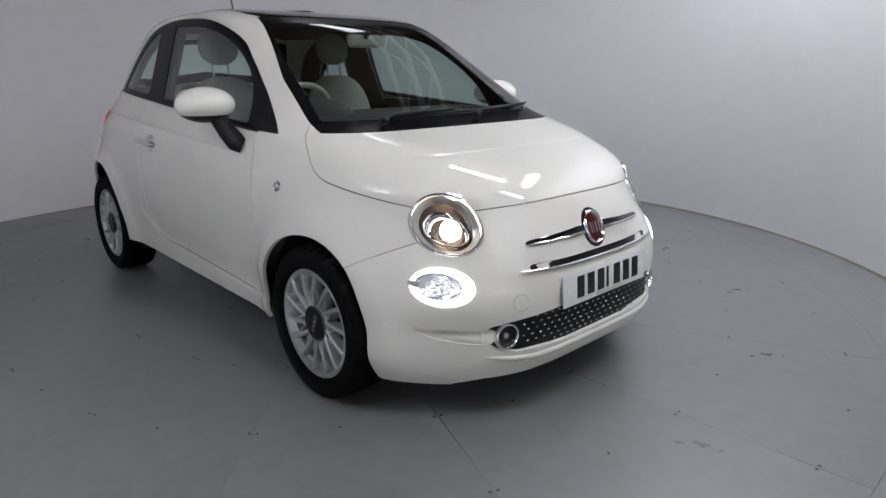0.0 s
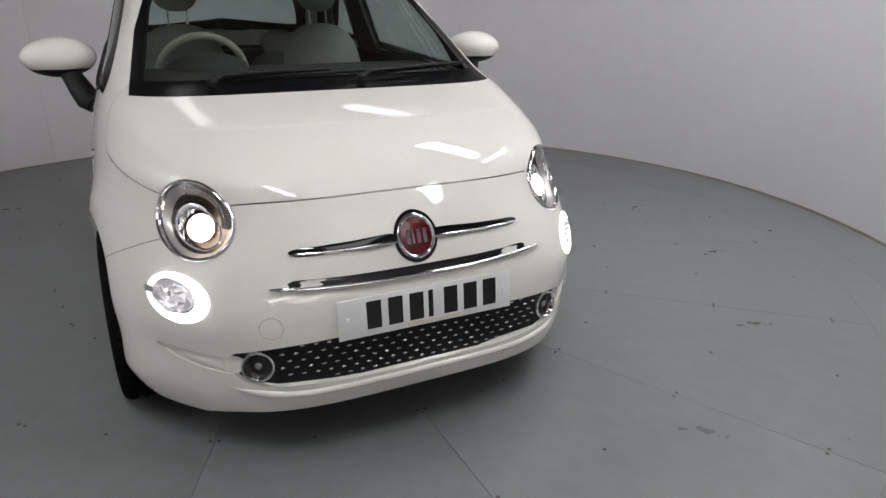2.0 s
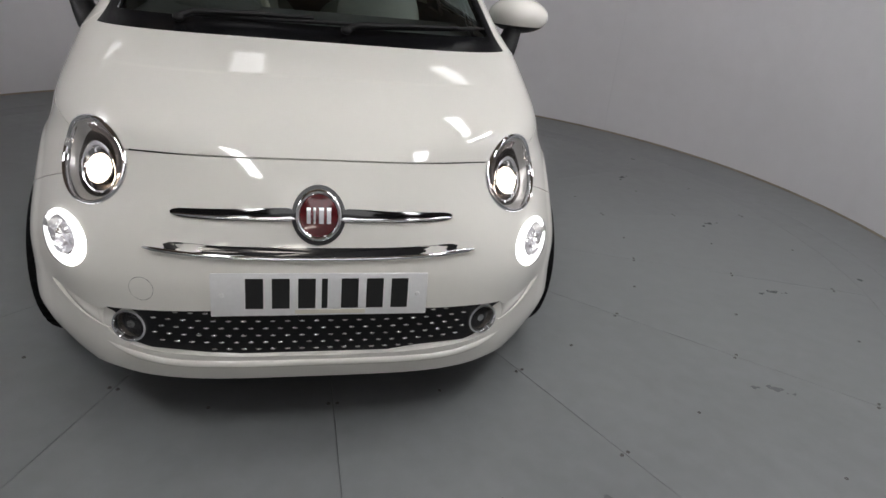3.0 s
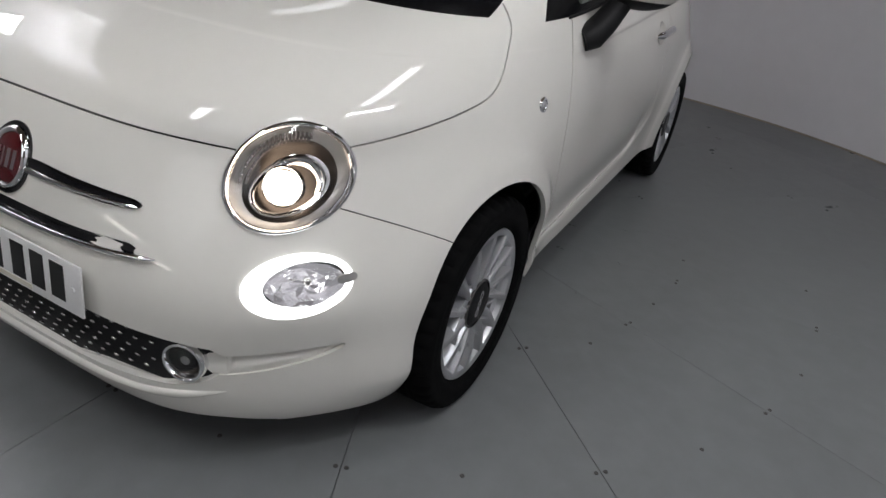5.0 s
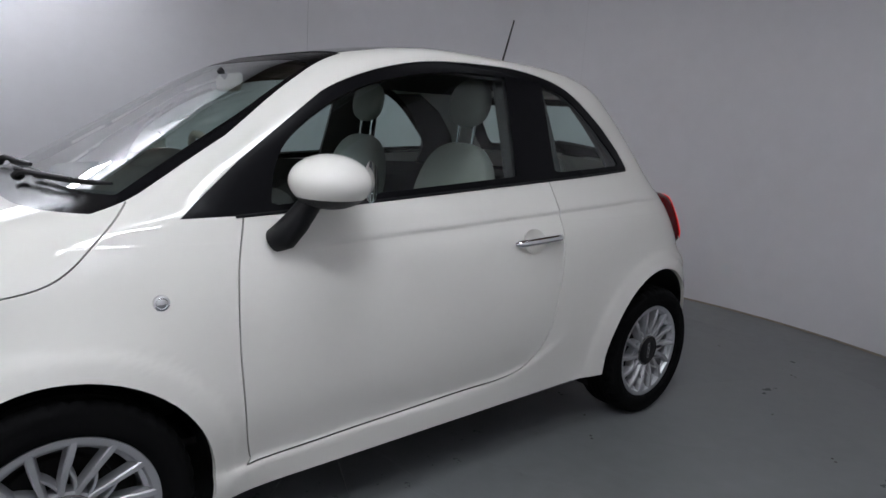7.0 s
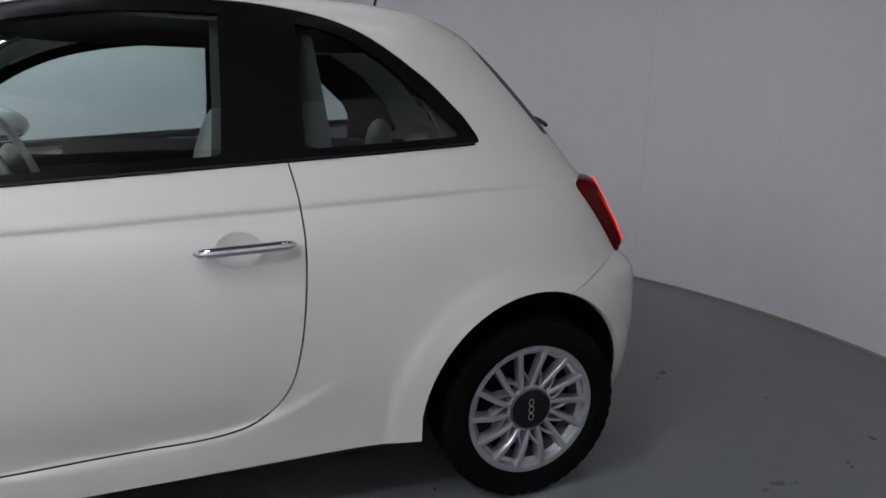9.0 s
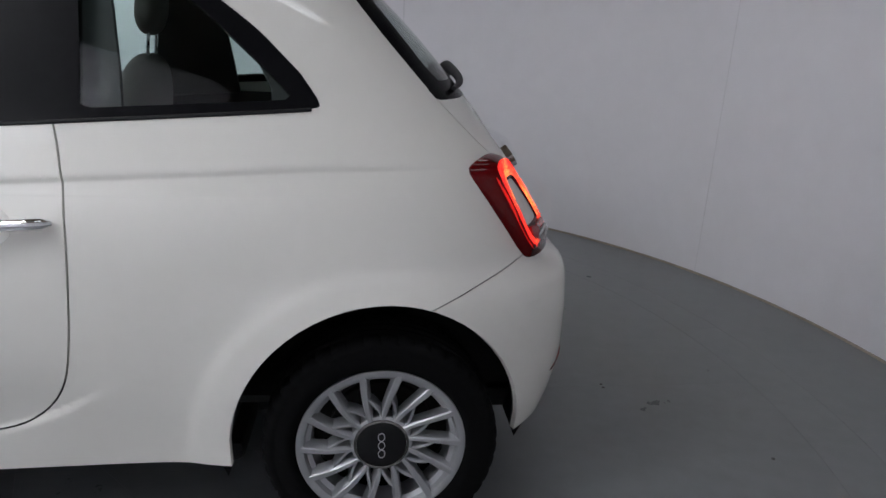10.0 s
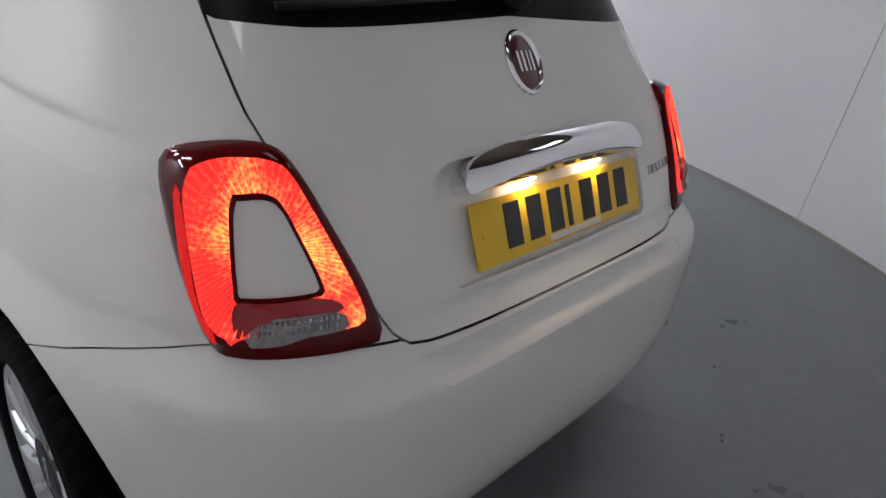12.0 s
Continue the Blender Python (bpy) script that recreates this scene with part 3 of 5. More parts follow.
# strips under the roof: place, turn and power; the last two are added fill
LIGHTS = ((-1.45, 1.45, 20, 3.2), (0.90, 1.55, 28, 22.0), (3.10, 1.50, 28, 36.0), (3.2, -0.80, 0, 36.0), (-1.55, -0.45, 0, 2.0), (1.45, 2.45, -32, 46.0), (-1.7, -2.35, -45, 2.0))
for x, y, turn, power in LIGHTS:
    ceiling_light((x, y, 3.2), (1.15, 0.28), turn, power)
# wide dim panel added ahead of the car to fill the nose
ceiling_light((5.6, 0.3, 3.3), (3.2, 1.8), 0, 1.6)
# unseen fill panel, added to brighten the wall beside it
wall_fill = ceiling_light((1.05, -2.55, 2.75), (1.40, 0.25), 0, 60.0)
wall_fill.rotation_euler = (radians(-62), 0, radians(18))
tagged(wall_fill, "added LED fill panel turned to the wall to brighten it", "light")
flood = ceiling_light((1.30, -2.80, 2.10), (0.50, 0.30), 0, 20.0)
flood.rotation_euler = (radians(62), 0, radians(14))
tagged(flood, "white LED flood panel hung beside the wall", "light")


def truss(a, b, size=0.26):
    a, b = Vector(a), Vector(b)
    t = thing("lighting_truss", "white lattice truss hung under the roof", "truss", a, "lighting trusses")
    d = b - a
    s = Vector((-d.y, d.x, 0)).normalized() * size / 2
    for off in (s + Vector((0, 0, size / 2)), -s + Vector((0, 0, size / 2)), s - Vector((0, 0, size / 2)), -s - Vector((0, 0, size / 2))):
        part("chord", tube([off, d + off], 0.025), TRUSSPAINT, t)
    n = max(2, int(d.length / 0.35))
    for k in range(n):
        for sg in (1, -1):
            p = d * (k / n) + s * sg + Vector((0, 0, size / 2 * (1 if k % 2 else -1)))
            q = d * ((k + 1) / n) + s * sg - Vector((0, 0, size / 2 * (1 if k % 2 else -1)))
            part("lattice_bar", tube([p, q], 0.012, 6), TRUSSPAINT, t)
    return t


truss((0.62, -2.80, 2.30), (0.30, -2.86, 3.40), 0.22)
truss((-3.0, 2.1, 3.38), (3.0, 2.1, 3.38))


# thin dirty skirting and wall panel joints
tagged(part("baseboard", ring_wall(RADIUS - 0.006, RADIUS + 0.002, 0.0, 0.012, 180, 36.2, 317.8), SKIRT, None), "thin stained sealing strip along the wall's foot", "baseboard", kind="structure")
for a in (247, 128, 205):
    c, s = math.cos(radians(a)), math.sin(radians(a))
    j = part("wall_joint", box((0.003, 0.0028, WALL_HIGH - 0.02), (0, 0, WALL_HIGH / 2), bevel=0), WALLJOINT if a != 247 else DARKJOINT, wall, smooth=False)
    j.matrix_local = pose(CENTRE_X + (RADIUS - 0.001) * c, CENTRE_Y + (RADIUS - 0.001) * s, 0, 0, 0, a)


# Framed glowing strips, added out of view so that the nose gets light.
def nose_fill_panel(at, w, h):
    t = tagged(part("nose_panel_1", joined(box((0.06, w, 0.05), (0, 0, h / 2), bevel=0.004), joined(box((0.06, w, 0.05), (0, 0, -h / 2), bevel=0.004), joined(box((0.06, 0.05, h - 0.05), (0, w / 2, 0), bevel=0.004), box((0.06, 0.05, h - 0.05), (0, -w / 2, 0), bevel=0.004)))), TRUSSPAINT, None, smooth=False), "white framed glowing panel added on the hall wall to light the nose", "window", kind="structure")
    t.location = at
    part("pane", box((0.01, w - 0.05, h - 0.05), (0, 0, 0), bevel=0), NOSEFILL, t, smooth=False)


for y, z in ((-2.3, 1.9), (-0.7, 1.3)):
    nose_fill_panel((7.06, y, z), 1.5, 0.24)

# ---- the car: body skin ----
car = thing("car", "glossy ivory white small three-door hatchback with lamps lit", "car")
BOTTOM = 0.153


def half_body():
    """The left half of the skin, as rings from low to high, each running from nose to tail."""
    zs = np.linspace(BOTTOM, FORM[-1, 0] - 0.0004, 4000)
    run = np.concatenate([[0], np.cumsum(np.hypot(np.hypot(np.diff(zs), np.diff(level(zs, 1))), np.hypot(np.diff(level(zs, 2)), np.diff(level(zs, 3)))))])
    dense_rows = 1 + 1.6 * ((zs > 0.84) & (zs < 0.97)) + 1.2 * ((zs > 0.33) & (zs < 0.47))
    run = np.concatenate([[0], np.cumsum(np.diff(run) * dense_rows[1:])])
    zs = np.interp(np.linspace(0, run[-1], 190), run, zs)
    n = 230
    ang = np.linspace(0, math.pi, 1600)
    verts = []
    for z in zs:
        c, s = np.cos(ang), np.sin(ang)
        w = level(z, 3)
        k, m = np.where(c > 0, level(z, 4), level(z, 5)), np.where(c > 0, level(z, 6), level(z, 5))
        a = np.where(c > 0, level(z, 1) - MID, MID - level(z, 2))
        lo, hi = np.zeros_like(c), np.full_like(c, 3.0)
        for _ in range(40):
            r = (lo + hi) / 2
            inside = np.abs(r * c / a) ** k + np.abs(r * s / w) ** m < 1
            lo, hi = np.where(inside, r, lo), np.where(inside, hi, r)
        x, y = MID + r * c, r * s
        d = np.concatenate([[0], np.cumsum(np.hypot(np.diff(x), np.diff(y)))])
        x = np.interp(np.linspace(0, d[-1], n), d, x)
        y = np.interp(np.linspace(0, d[-1], n), d, y)
        y = y * (1 + flare(x, z) / w)
        y[0] = y[-1] = 0
        verts.append(np.stack([x, y, np.full(n, z)], -1))
    bm = bmesh.new()
    grid = [[bm.verts.new(p) for p in row] for row in verts]
    for a, b in zip(grid, grid[1:]):
        for i in range(n - 1):
            bm.faces.new((a[i], a[i + 1], b[i + 1], b[i]))
    bm.normal_update()
    for f in bm.faces:
        q = f.calc_center_median()
        if f.normal.dot(q - Vector((MID, 0, 0.8))) < 0:
            f.normal_flip()
    bm.normal_update()
    return bm


def cut(bm, view, outline, facing=0.05):
    return clip(bm, near(bm, view, outline, 0.05, facing), view, outline)


body = half_body()

# wheel arches
ARCH_FRONT, ARCH_REAR = 0.337, 0.381
AXLE = 1.15


def arch(x, r, n=34):
    """Outline of a wheel opening, tighter on the bumper's side."""
    tight, loose = (0.90, 1.0) if x > 0 else (0.93, 0.940)
    out = []
    for a in np.linspace(-0.1, math.pi + 0.1, n):
        c = math.cos(a) * r
        out.append((x + c * (tight if c * x > 0 else loose), 0.288 + r * math.sin(a)))
    return out + [(out[-1][0], 0.1), (out[0][0], 0.1)]


for x, r in ((AXLE, ARCH_FRONT), (-AXLE, ARCH_REAR)):
    bmesh.ops.delete(body, geom=cut(body, SIDE, arch(x, r), -0.3), context="FACES")
UNDERCUTS = ([(0.95, 0.10), (0.95, 0.217), (-0.90, 0.254), (-0.90, 0.10)], [(-1.42, 0.10), (-1.42, 0.252), (-1.56, 0.272), (-1.80, 0.286), (-1.80, 0.10)], [(1.66, 0.10), (1.66, 0.158), (1.74, 0.180), (1.95, 0.189), (1.95, 0.10)])
for hole in UNDERCUTS:
    bmesh.ops.delete(body, geom=cut(body, SIDE, hole, -2), context="FACES")

# side windows
DLO = smooth_line([(0.878, 0.968), (0.70, 1.099), (0.555, 1.213), (0.395, 1.314), (0.227, 1.380), (0.04, 1.421), (-0.19, 1.437), (-0.43, 1.434), (-0.652, 1.386), (-0.843, 1.268), (-0.960, 1.160)], 0.03) \
    + [(-0.984, 1.1270), (-0.998, 1.1070), (-1.0025, 1.0955), (-1.003, 1.0895), (-0.997, 1.0862), (-0.985, 1.0843), (-0.970, 1.0830), (-0.45, 1.046), (0.74, 0.962), (0.878, 0.957)]
DOOR_GLASS = smooth_line([(0.640, 0.995), (0.605, 1.095), (0.535, 1.180), (0.40, 1.272), (0.254, 1.336), (0.06, 1.380), (-0.13, 1.401), (-0.31, 1.404)], 0.03) + [(-0.306, 1.20), (-0.298, 1.066), (-0.285, 1.060), (0.625, 0.988)]
REAR_GLASS = smooth_line([(-0.500, 1.390), (-0.61, 1.368), (-0.72, 1.309), (-0.825, 1.222), (-0.910, 1.144), (-0.940, 1.113)], 0.03) + [(-0.928, 1.103), (-0.53, 1.076), (-0.505, 1.083)]
dlo = cut(body, SIDE, DLO)
pane_door = take(body, clip(body, dlo, SIDE, DOOR_GLASS))
pane_quarter = take(body, clip(body, [f for f in near(body, SIDE, DLO, 0.001) if SIDE.flat(f.calc_center_median())[1] > 0], SIDE, REAR_GLASS))
dlo_black = take(body, cut(body, SIDE, DLO))

# windscreen, with the black cowl below it
SCREEN = [(-0.05, 0.966), (0.650, 0.966)] + smooth_line([(0.674, 0.985), (0.642, 1.055), (0.597, 1.165), (0.565, 1.260), (0.540, 1.345), (0.518, 1.398), (0.47, 1.420), (0.30, 1.431), (-0.05, 1.434)], 0.04)
SCREEN_CLEAR = [(-0.05, 1.005), (0.600, 1.005)] + smooth_line([(0.620, 1.030), (0.595, 1.090), (0.548, 1.205), (0.513, 1.305), (0.488, 1.365), (0.42, 1.388), (0.25, 1.397), (-0.05, 1.400)], 0.04)
screen = cut(body, FRONT, SCREEN)
pane_screen = take(body, clip(body, screen, FRONT, SCREEN_CLEAR))
screen_black = take(body, cut(body, FRONT, SCREEN))

# rear window
HATCH = [(-0.05, 1.1045), (0.42, 1.1020), (0.515, 1.098), (0.532, 1.106)] + smooth_line([(0.525, 1.16), (0.505, 1.250), (0.470, 1.335), (0.430, 1.374), (0.30, 1.388), (-0.05, 1.394)], 0.04)
HATCH_CLEAR = [(-0.05, 1.150), (0.40, 1.146), (0.465, 1.140)] + smooth_line([(0.470, 1.17), (0.448, 1.250), (0.412, 1.325), (0.375, 1.350), (0.27, 1.360), (-0.05, 1.364)], 0.04)
hatch = cut(body, REAR, HATCH)
pane_hatch = take(body, clip(body, hatch, REAR, HATCH_CLEAR))
hatch_black = take(body, cut(body, REAR, HATCH))

# dark glass roof panel
ROOF = [(0.42, -0.05), (0.38, 0.36)] + smooth_line([(0.32, 0.445), (0.20, 0.478), (0.0, 0.475), (-0.18, 0.450), (-0.25, 0.40)], 0.04) + [(-0.275, 0.30), (-0.28, -0.05)]
roof_glass = take(body, cut(body, TOP, ROOF))

# headlamps
HEAD = View((1.61, 0.546, 0.698), (0.80, 0.45, 0.40))
head_hole = ellipse(0.126, 0.099, 33, 56)
bmesh.ops.delete(body, geom=cut(body, HEAD, head_hole), context="FACES")

# lower grille
GRILLE = smooth_line([(0.0, 0.405), (0.22, 0.402), (0.40, 0.392), (0.50, 0.378)], 0.05) + smooth_line([(0.522, 0.360), (0.515, 0.322), (0.48, 0.292), (0.42, 0.277)], 0.02) + [(0.20, 0.268), (-0.02, 0.266), (-0.02, 0.405)]
lower = take(body, cut(body, FRONT, GRILLE))
lower.free()

# panel gaps
groove(body, FRONT, [(-0.02, 0.751), (0.10, 0.7505), (0.25, 0.748), (0.40, 0.743), (0.50, 0.734), (0.53, 0.730)])
groove(body, SIDE, [(1.61, 0.736), (1.575, 0.742), (1.515, 0.752), (1.389, 0.776), (1.267, 0.798), (1.172, 0.819), (1.112, 0.852), (1.05, 0.913), (0.985, 0.978), (0.972, 0.992)])
groove(body, SIDE, [(1.62, 0.672), (1.55, 0.642), (1.46, 0.601), (1.37, 0.556), (1.31, 0.520)], 0.0023)
groove(body, SIDE, [(0.715, 1.00), (0.722, 0.955), (0.748, 0.830), (0.752, 0.657), (0.735, 0.450), (0.712, 0.315), (0.690, 0.302), (0.35, 0.318), (-0.03, 0.337), (-0.235, 0.345), (-0.355, 0.377), (-0.432, 0.457), (-0.468, 0.590), (-0.485, 0.790), (-0.478, 0.940), (-0.450, 1.070)], 0.0046)
groove(body, SIDE, [(-1.22, 0.634), (-1.272, 0.655), (-1.36, 0.688), (-1.46, 0.724), (-1.50, 0.738), (-1.56, 0.750)], 0.0024)
groove(body, REAR, [(0.53, 1.125), (0.532, 1.05), (0.525, 0.97), (0.47, 0.83), (0.436, 0.752), (0.412, 0.722), (0.37, 0.711), (0.20, 0.707), (-0.02, 0.706)])
groove(body, REAR, [(0.412, 0.722), (0.47, 0.726), (0.56, 0.735), (0.645, 0.746)])

bonnet = take(body, island(body, (1.5, 0.1, 0.88)))
door = take(body, island(body, (0.2, 0.79, 0.6)))
bumper_front = take(body, island(body, (1.85, 0.1, 0.52)))
bumper_rear = take(body, island(body, (-1.69, 0.1, 0.5)))
tailgate = take(body, island(body, (-1.55, 0.1, 0.85)))

# recesses: number plate in the tailgate, step in the rear bumper, hollow behind the door handle
PLATE_WELL = [(-0.05, 0.757), (0.285, 0.760)] + smooth_line([(0.298, 0.775), (0.300, 0.83), (0.298, 0.895), (0.290, 0.918)], 0.03) + [(0.26, 0.932), (-0.05, 0.938)]
STEP = [(-0.05, 0.652), (0.36, 0.655), (0.395, 0.672), (0.405, 0.699), (-0.05, 0.701)]
DISH = ellipse(0.058, 0.044, 0, 28, (-0.325, 0.838))
plate_well = take(tailgate, cut(tailgate, REAR, PLATE_WELL))
bump_step = take(bumper_rear, cut(bumper_rear, REAR, STEP))
bmesh.ops.delete(door, geom=cut(door, SIDE, DISH), context="FACES")
CORNER = View((1.72, 0.62, 0.341), (0.66, 0.74, 0.0))
LEAF = smooth_line([(-0.128, 0.018), (-0.05, 0.023), (0.05, 0.028), (0.128, 0.031), (0.139, 0.026), (0.130, 0.015), (0.085, -0.002), (0.02, -0.016), (-0.05, -0.024), (-0.120, -0.026), (-0.133, -0.004)], 0.02, True)
bmesh.ops.delete(bumper_front, geom=cut(bumper_front, CORNER, LEAF), context="FACES")
DAY = View((1.660, 0.616, 0.512), (0.66, 0.74, 0.09))
day_out, day_in = ellipse(0.107, 0.062, 5, 56), ellipse(0.080, 0.043, 6, 56, (0.013, 0.003))
bmesh.ops.delete(bumper_front, geom=cut(bumper_front, DAY, scaled_about(day_in, 1.06)), context="FACES")

skin("body_shell", body, PAINT, car, "glossy ivory white painted body shell", both=True)
skin("bonnet", bonnet, PAINT, car, both=True)
skin("front_bumper", bumper_front, PAINT, car, both=True)
skin("rear_bumper", bumper_rear, PAINT, car, both=True)
gate = skin("tailgate", tailgate, PAINT, car, both=True, depth=0.02)
skin("plate_recess", plate_well, PAINT, gate, depth=0, both=True, shift=-0.016)
for v in bump_step.verts:
    f = min(1.0, max(0.0, (0.405 - abs(v.co.y)) / 0.06))
    g = min(1.0, max(0.0, (0.700 - v.co.z) / 0.010))
    v.co.x += 0.012 * f * min(1.0, max(0.0, (v.co.z - 0.656) / 0.02))
    v.co.z -= 0.50 * f * f * (3 - 2 * f) * g * max(0.0, v.co.z - 0.656)
part("bumper_step", joined(bump_step, mirrored(bump_step)), PAINT, car, "stepped ledge of the rear bumper", angle=60)
doors = {}
for s in (1, -1):
    flip = (lambda b: b.copy()) if s > 0 else mirrored
    doors[s] = skin("door", flip(door), PAINT, car)
    skin("window_frame", flip(dlo_black), FRAMEBLACK, car, "black window surround", depth=0.02, shift=-0.003)
    dish = patch(SIDE, DISH, 0.0005, dome=-0.022, rings=7)
    part("handle_hollow", dish if s > 0 else mirrored(dish), PAINT, doors[s], angle=80)
    g = skin("door_glass", flip(pane_door), GLASS, doors[s], "clear tinted side window", depth=0, shift=-0.006)
    g.visible_shadow = False
    g = skin("quarter_glass", flip(pane_quarter), GLASS, car, "tinted rear side window", depth=0, shift=-0.006)
    g.visible_shadow = False
skin("windscreen_surround", screen_black, FRAMEBLACK, car, "black windscreen border and cowl", depth=0.015, both=True, shift=-0.002)
skin("windscreen", pane_screen, WINDSCREEN, car, "clear windscreen", depth=0, both=True, shift=-0.003).visible_shadow = False
skin("rear_window_surround", hatch_black, FRAMEBLACK, car, "black rear window border", depth=0.015, both=True, shift=-0.002)
skin("rear_window", pane_hatch, GLASS, car, "tinted rear window", depth=0, both=True, shift=-0.003).visible_shadow = False
skin("roof_glass", roof_glass, GLOSSBLACK, car, "dark tinted glass roof panel", depth=0.01, both=True, shift=0.001)

# dark shell inside the skin, below the windows
inner = half_body()
bmesh.ops.delete(inner, geom=[f for f in inner.faces if f.calc_center_median().z > 1.02], context="FACES")
for x, r in ((AXLE, ARCH_FRONT + 0.004), (-AXLE, ARCH_REAR + 0.004)):
    bmesh.ops.delete(inner, geom=cut(inner, SIDE, arch(x, r, 24), -0.3), context="FACES")
for hole in UNDERCUTS:
    bmesh.ops.delete(inner, geom=cut(inner, SIDE, hole, -2), context="FACES")
bmesh.ops.delete(inner, geom=cut(inner, HEAD, ellipse(0.128, 0.101, 33, 40)), context="FACES")
bmesh.ops.delete(inner, geom=[f for f in inner.faces if f.calc_center_median().z > 0.955 and f.calc_center_median().x > 0.3], context="FACES")
skin("inner_panel", inner, LINING, car, "dark inner panels behind the skin", depth=0, both=True, shift=-0.022)

# wheel housings and underbody
for s in (1, -1):
    for x, r in ((AXLE, ARCH_FRONT + 0.012), (-AXLE, ARCH_REAR + 0.012)):
        bm = bmesh.new()
        rows = []
        for a in np.linspace(-0.3, math.pi + 0.3, 30):
            cx, cz = x + r * math.cos(a), max(0.19, 0.288 + r * math.sin(a))
            rows.append([bm.verts.new((cx, s * y, cz)) for y in (0.45, 0.60, min(0.755, float(side(cx, max(cz, 0.2))) - 0.012))])
        for p, q in zip(rows, rows[1:]):
            for i in range(2):
                bm.faces.new((p[i], p[i + 1], q[i + 1], q[i]))
        hub = bm.verts.new((x, s * 0.45, 0.19))
        for p, q in zip(rows, rows[1:]):
            bm.faces.new((p[0], q[0], hub))
        part("wheel_housing", bm, BLACK, car, "black wheel arch liner")
under = bmesh.new()
box((1.60, 1.36, 0.06), (0.0, 0, 0.205), bevel=0.02, bm=under)
box((0.46, 0.90, 0.06), (1.48, 0, 0.225), bevel=0.02, bm=under)
box((0.40, 0.90, 0.06), (-1.40, 0, 0.26), bevel=0.02, bm=under)
box((2.6, 0.88, 0.05), (0.0, 0, 0.22), bevel=0.02, bm=under)
part("underbody", under, BLACK, car, "black underbody")


# ---- wheels ----
def spoke_blade(r0, lean, wide, drop, far=1.0, meet=None):
    """One swept blade: a flat face, a wide sloping flank on one side and a steep one on the other."""
    bm = bmesh.new()
    ring = []
    for f in np.linspace(0, far, 9):
        r, a = r0 + (0.196 - r0) * f, lean * (1 - f) ** 1.3
        if meet is not None:
            a = lean + (meet - lean) * (f / far) ** 1.2
        w, g = (0.0052 + 0.0036 * f) * wide, (0.0034 + 0.0026 * math.sin(math.pi * f)) * wide
        y = 0.003 + 0.0095 * math.sin(f * 2.1) - drop * (1 - f)
        row = []
        for sw, dy in ((-w - 0.003, -0.034), (-w - 0.001, -0.003), (-w * 0.7, 0), (w * 0.7, 0), (w, -0.002), (w + g, -0.017), (w + g + 0.001, -0.034)):
            row.append(bm.verts.new((r * math.cos(a) - sw * math.sin(a), y + dy, r * math.sin(a) + sw * math.cos(a))))
        ring.append(row)
    for p, q in zip(ring, ring[1:]):
        for i in range(7):
            bm.faces.new((p[i], p[(i + 1) % 7], q[(i + 1) % 7], q[i]))
    bm.faces.new(ring[0])
    bm.faces.new(ring[-1][::-1])
    bmesh.ops.recalc_face_normals(bm, faces=bm.faces)
    return bm


def spoke_mesh():
    """A forked spoke: one branch runs on to the hub, a thinner one leaves it half way for the next spoke's foot."""
    return joined(spoke_blade(0.069, -0.17, 0.98, 0.0), spoke_blade(0.069, 0.25, 0.62, 0.009, 0.50, -0.045))


def tyre_mesh():
    R = 0.290
    prof = [(0.205, -0.075), (0.212, -0.088), (0.235, -0.095), (0.266, -0.0945), (0.282, -0.087), (R - 0.002, -0.074)]
    for c in (-0.044, -0.015, 0.015, 0.044):
        prof += [(R, c - 0.009), (R - 0.007, c - 0.004), (R - 0.007, c + 0.004), (R, c + 0.009)]
    prof += [(R - 0.002, 0.074), (0.282, 0.087), (0.272, 0.0935), (0.264, 0.0945), (0.259, 0.0945), (0.252, 0.0945), (0.249, 0.0955), (0.235, 0.095), (0.224, 0.094), (0.220, 0.0915), (0.212, 0.088), (0.205, 0.075)]
    bm = lathe(prof, 176)
    for v in bm.verts:
        r, a = math.hypot(v.co.x, v.co.z), math.atan2(v.co.z, v.co.x)
        k = round(a / (2 * math.pi) * 176)
        if r > 0.277 and abs(v.co.y) > 0.050 and k % 4 == 0:
            v.co.x, v.co.z = v.co.x * (r - 0.006) / r, v.co.z * (r - 0.006) / r
            v.co.y *= 0.975
    return bm


W_RIM = lathe([(0.168, -0.06), (0.170, -0.030), (0.1735, -0.014), (0.184, -0.006), (0.1865, 0.002), (0.189, 0.0085), (0.197, 0.0118), (0.2065, 0.011), (0.209, 0.004), (0.208, -0.004), (0.198, -0.01)], 96)
W_RIM = joined(W_RIM, lathe([(0.0, -0.002), (0.066, 0.001), (0.0745, -0.003), (0.0785, -0.012), (0.080, -0.03)], 48))


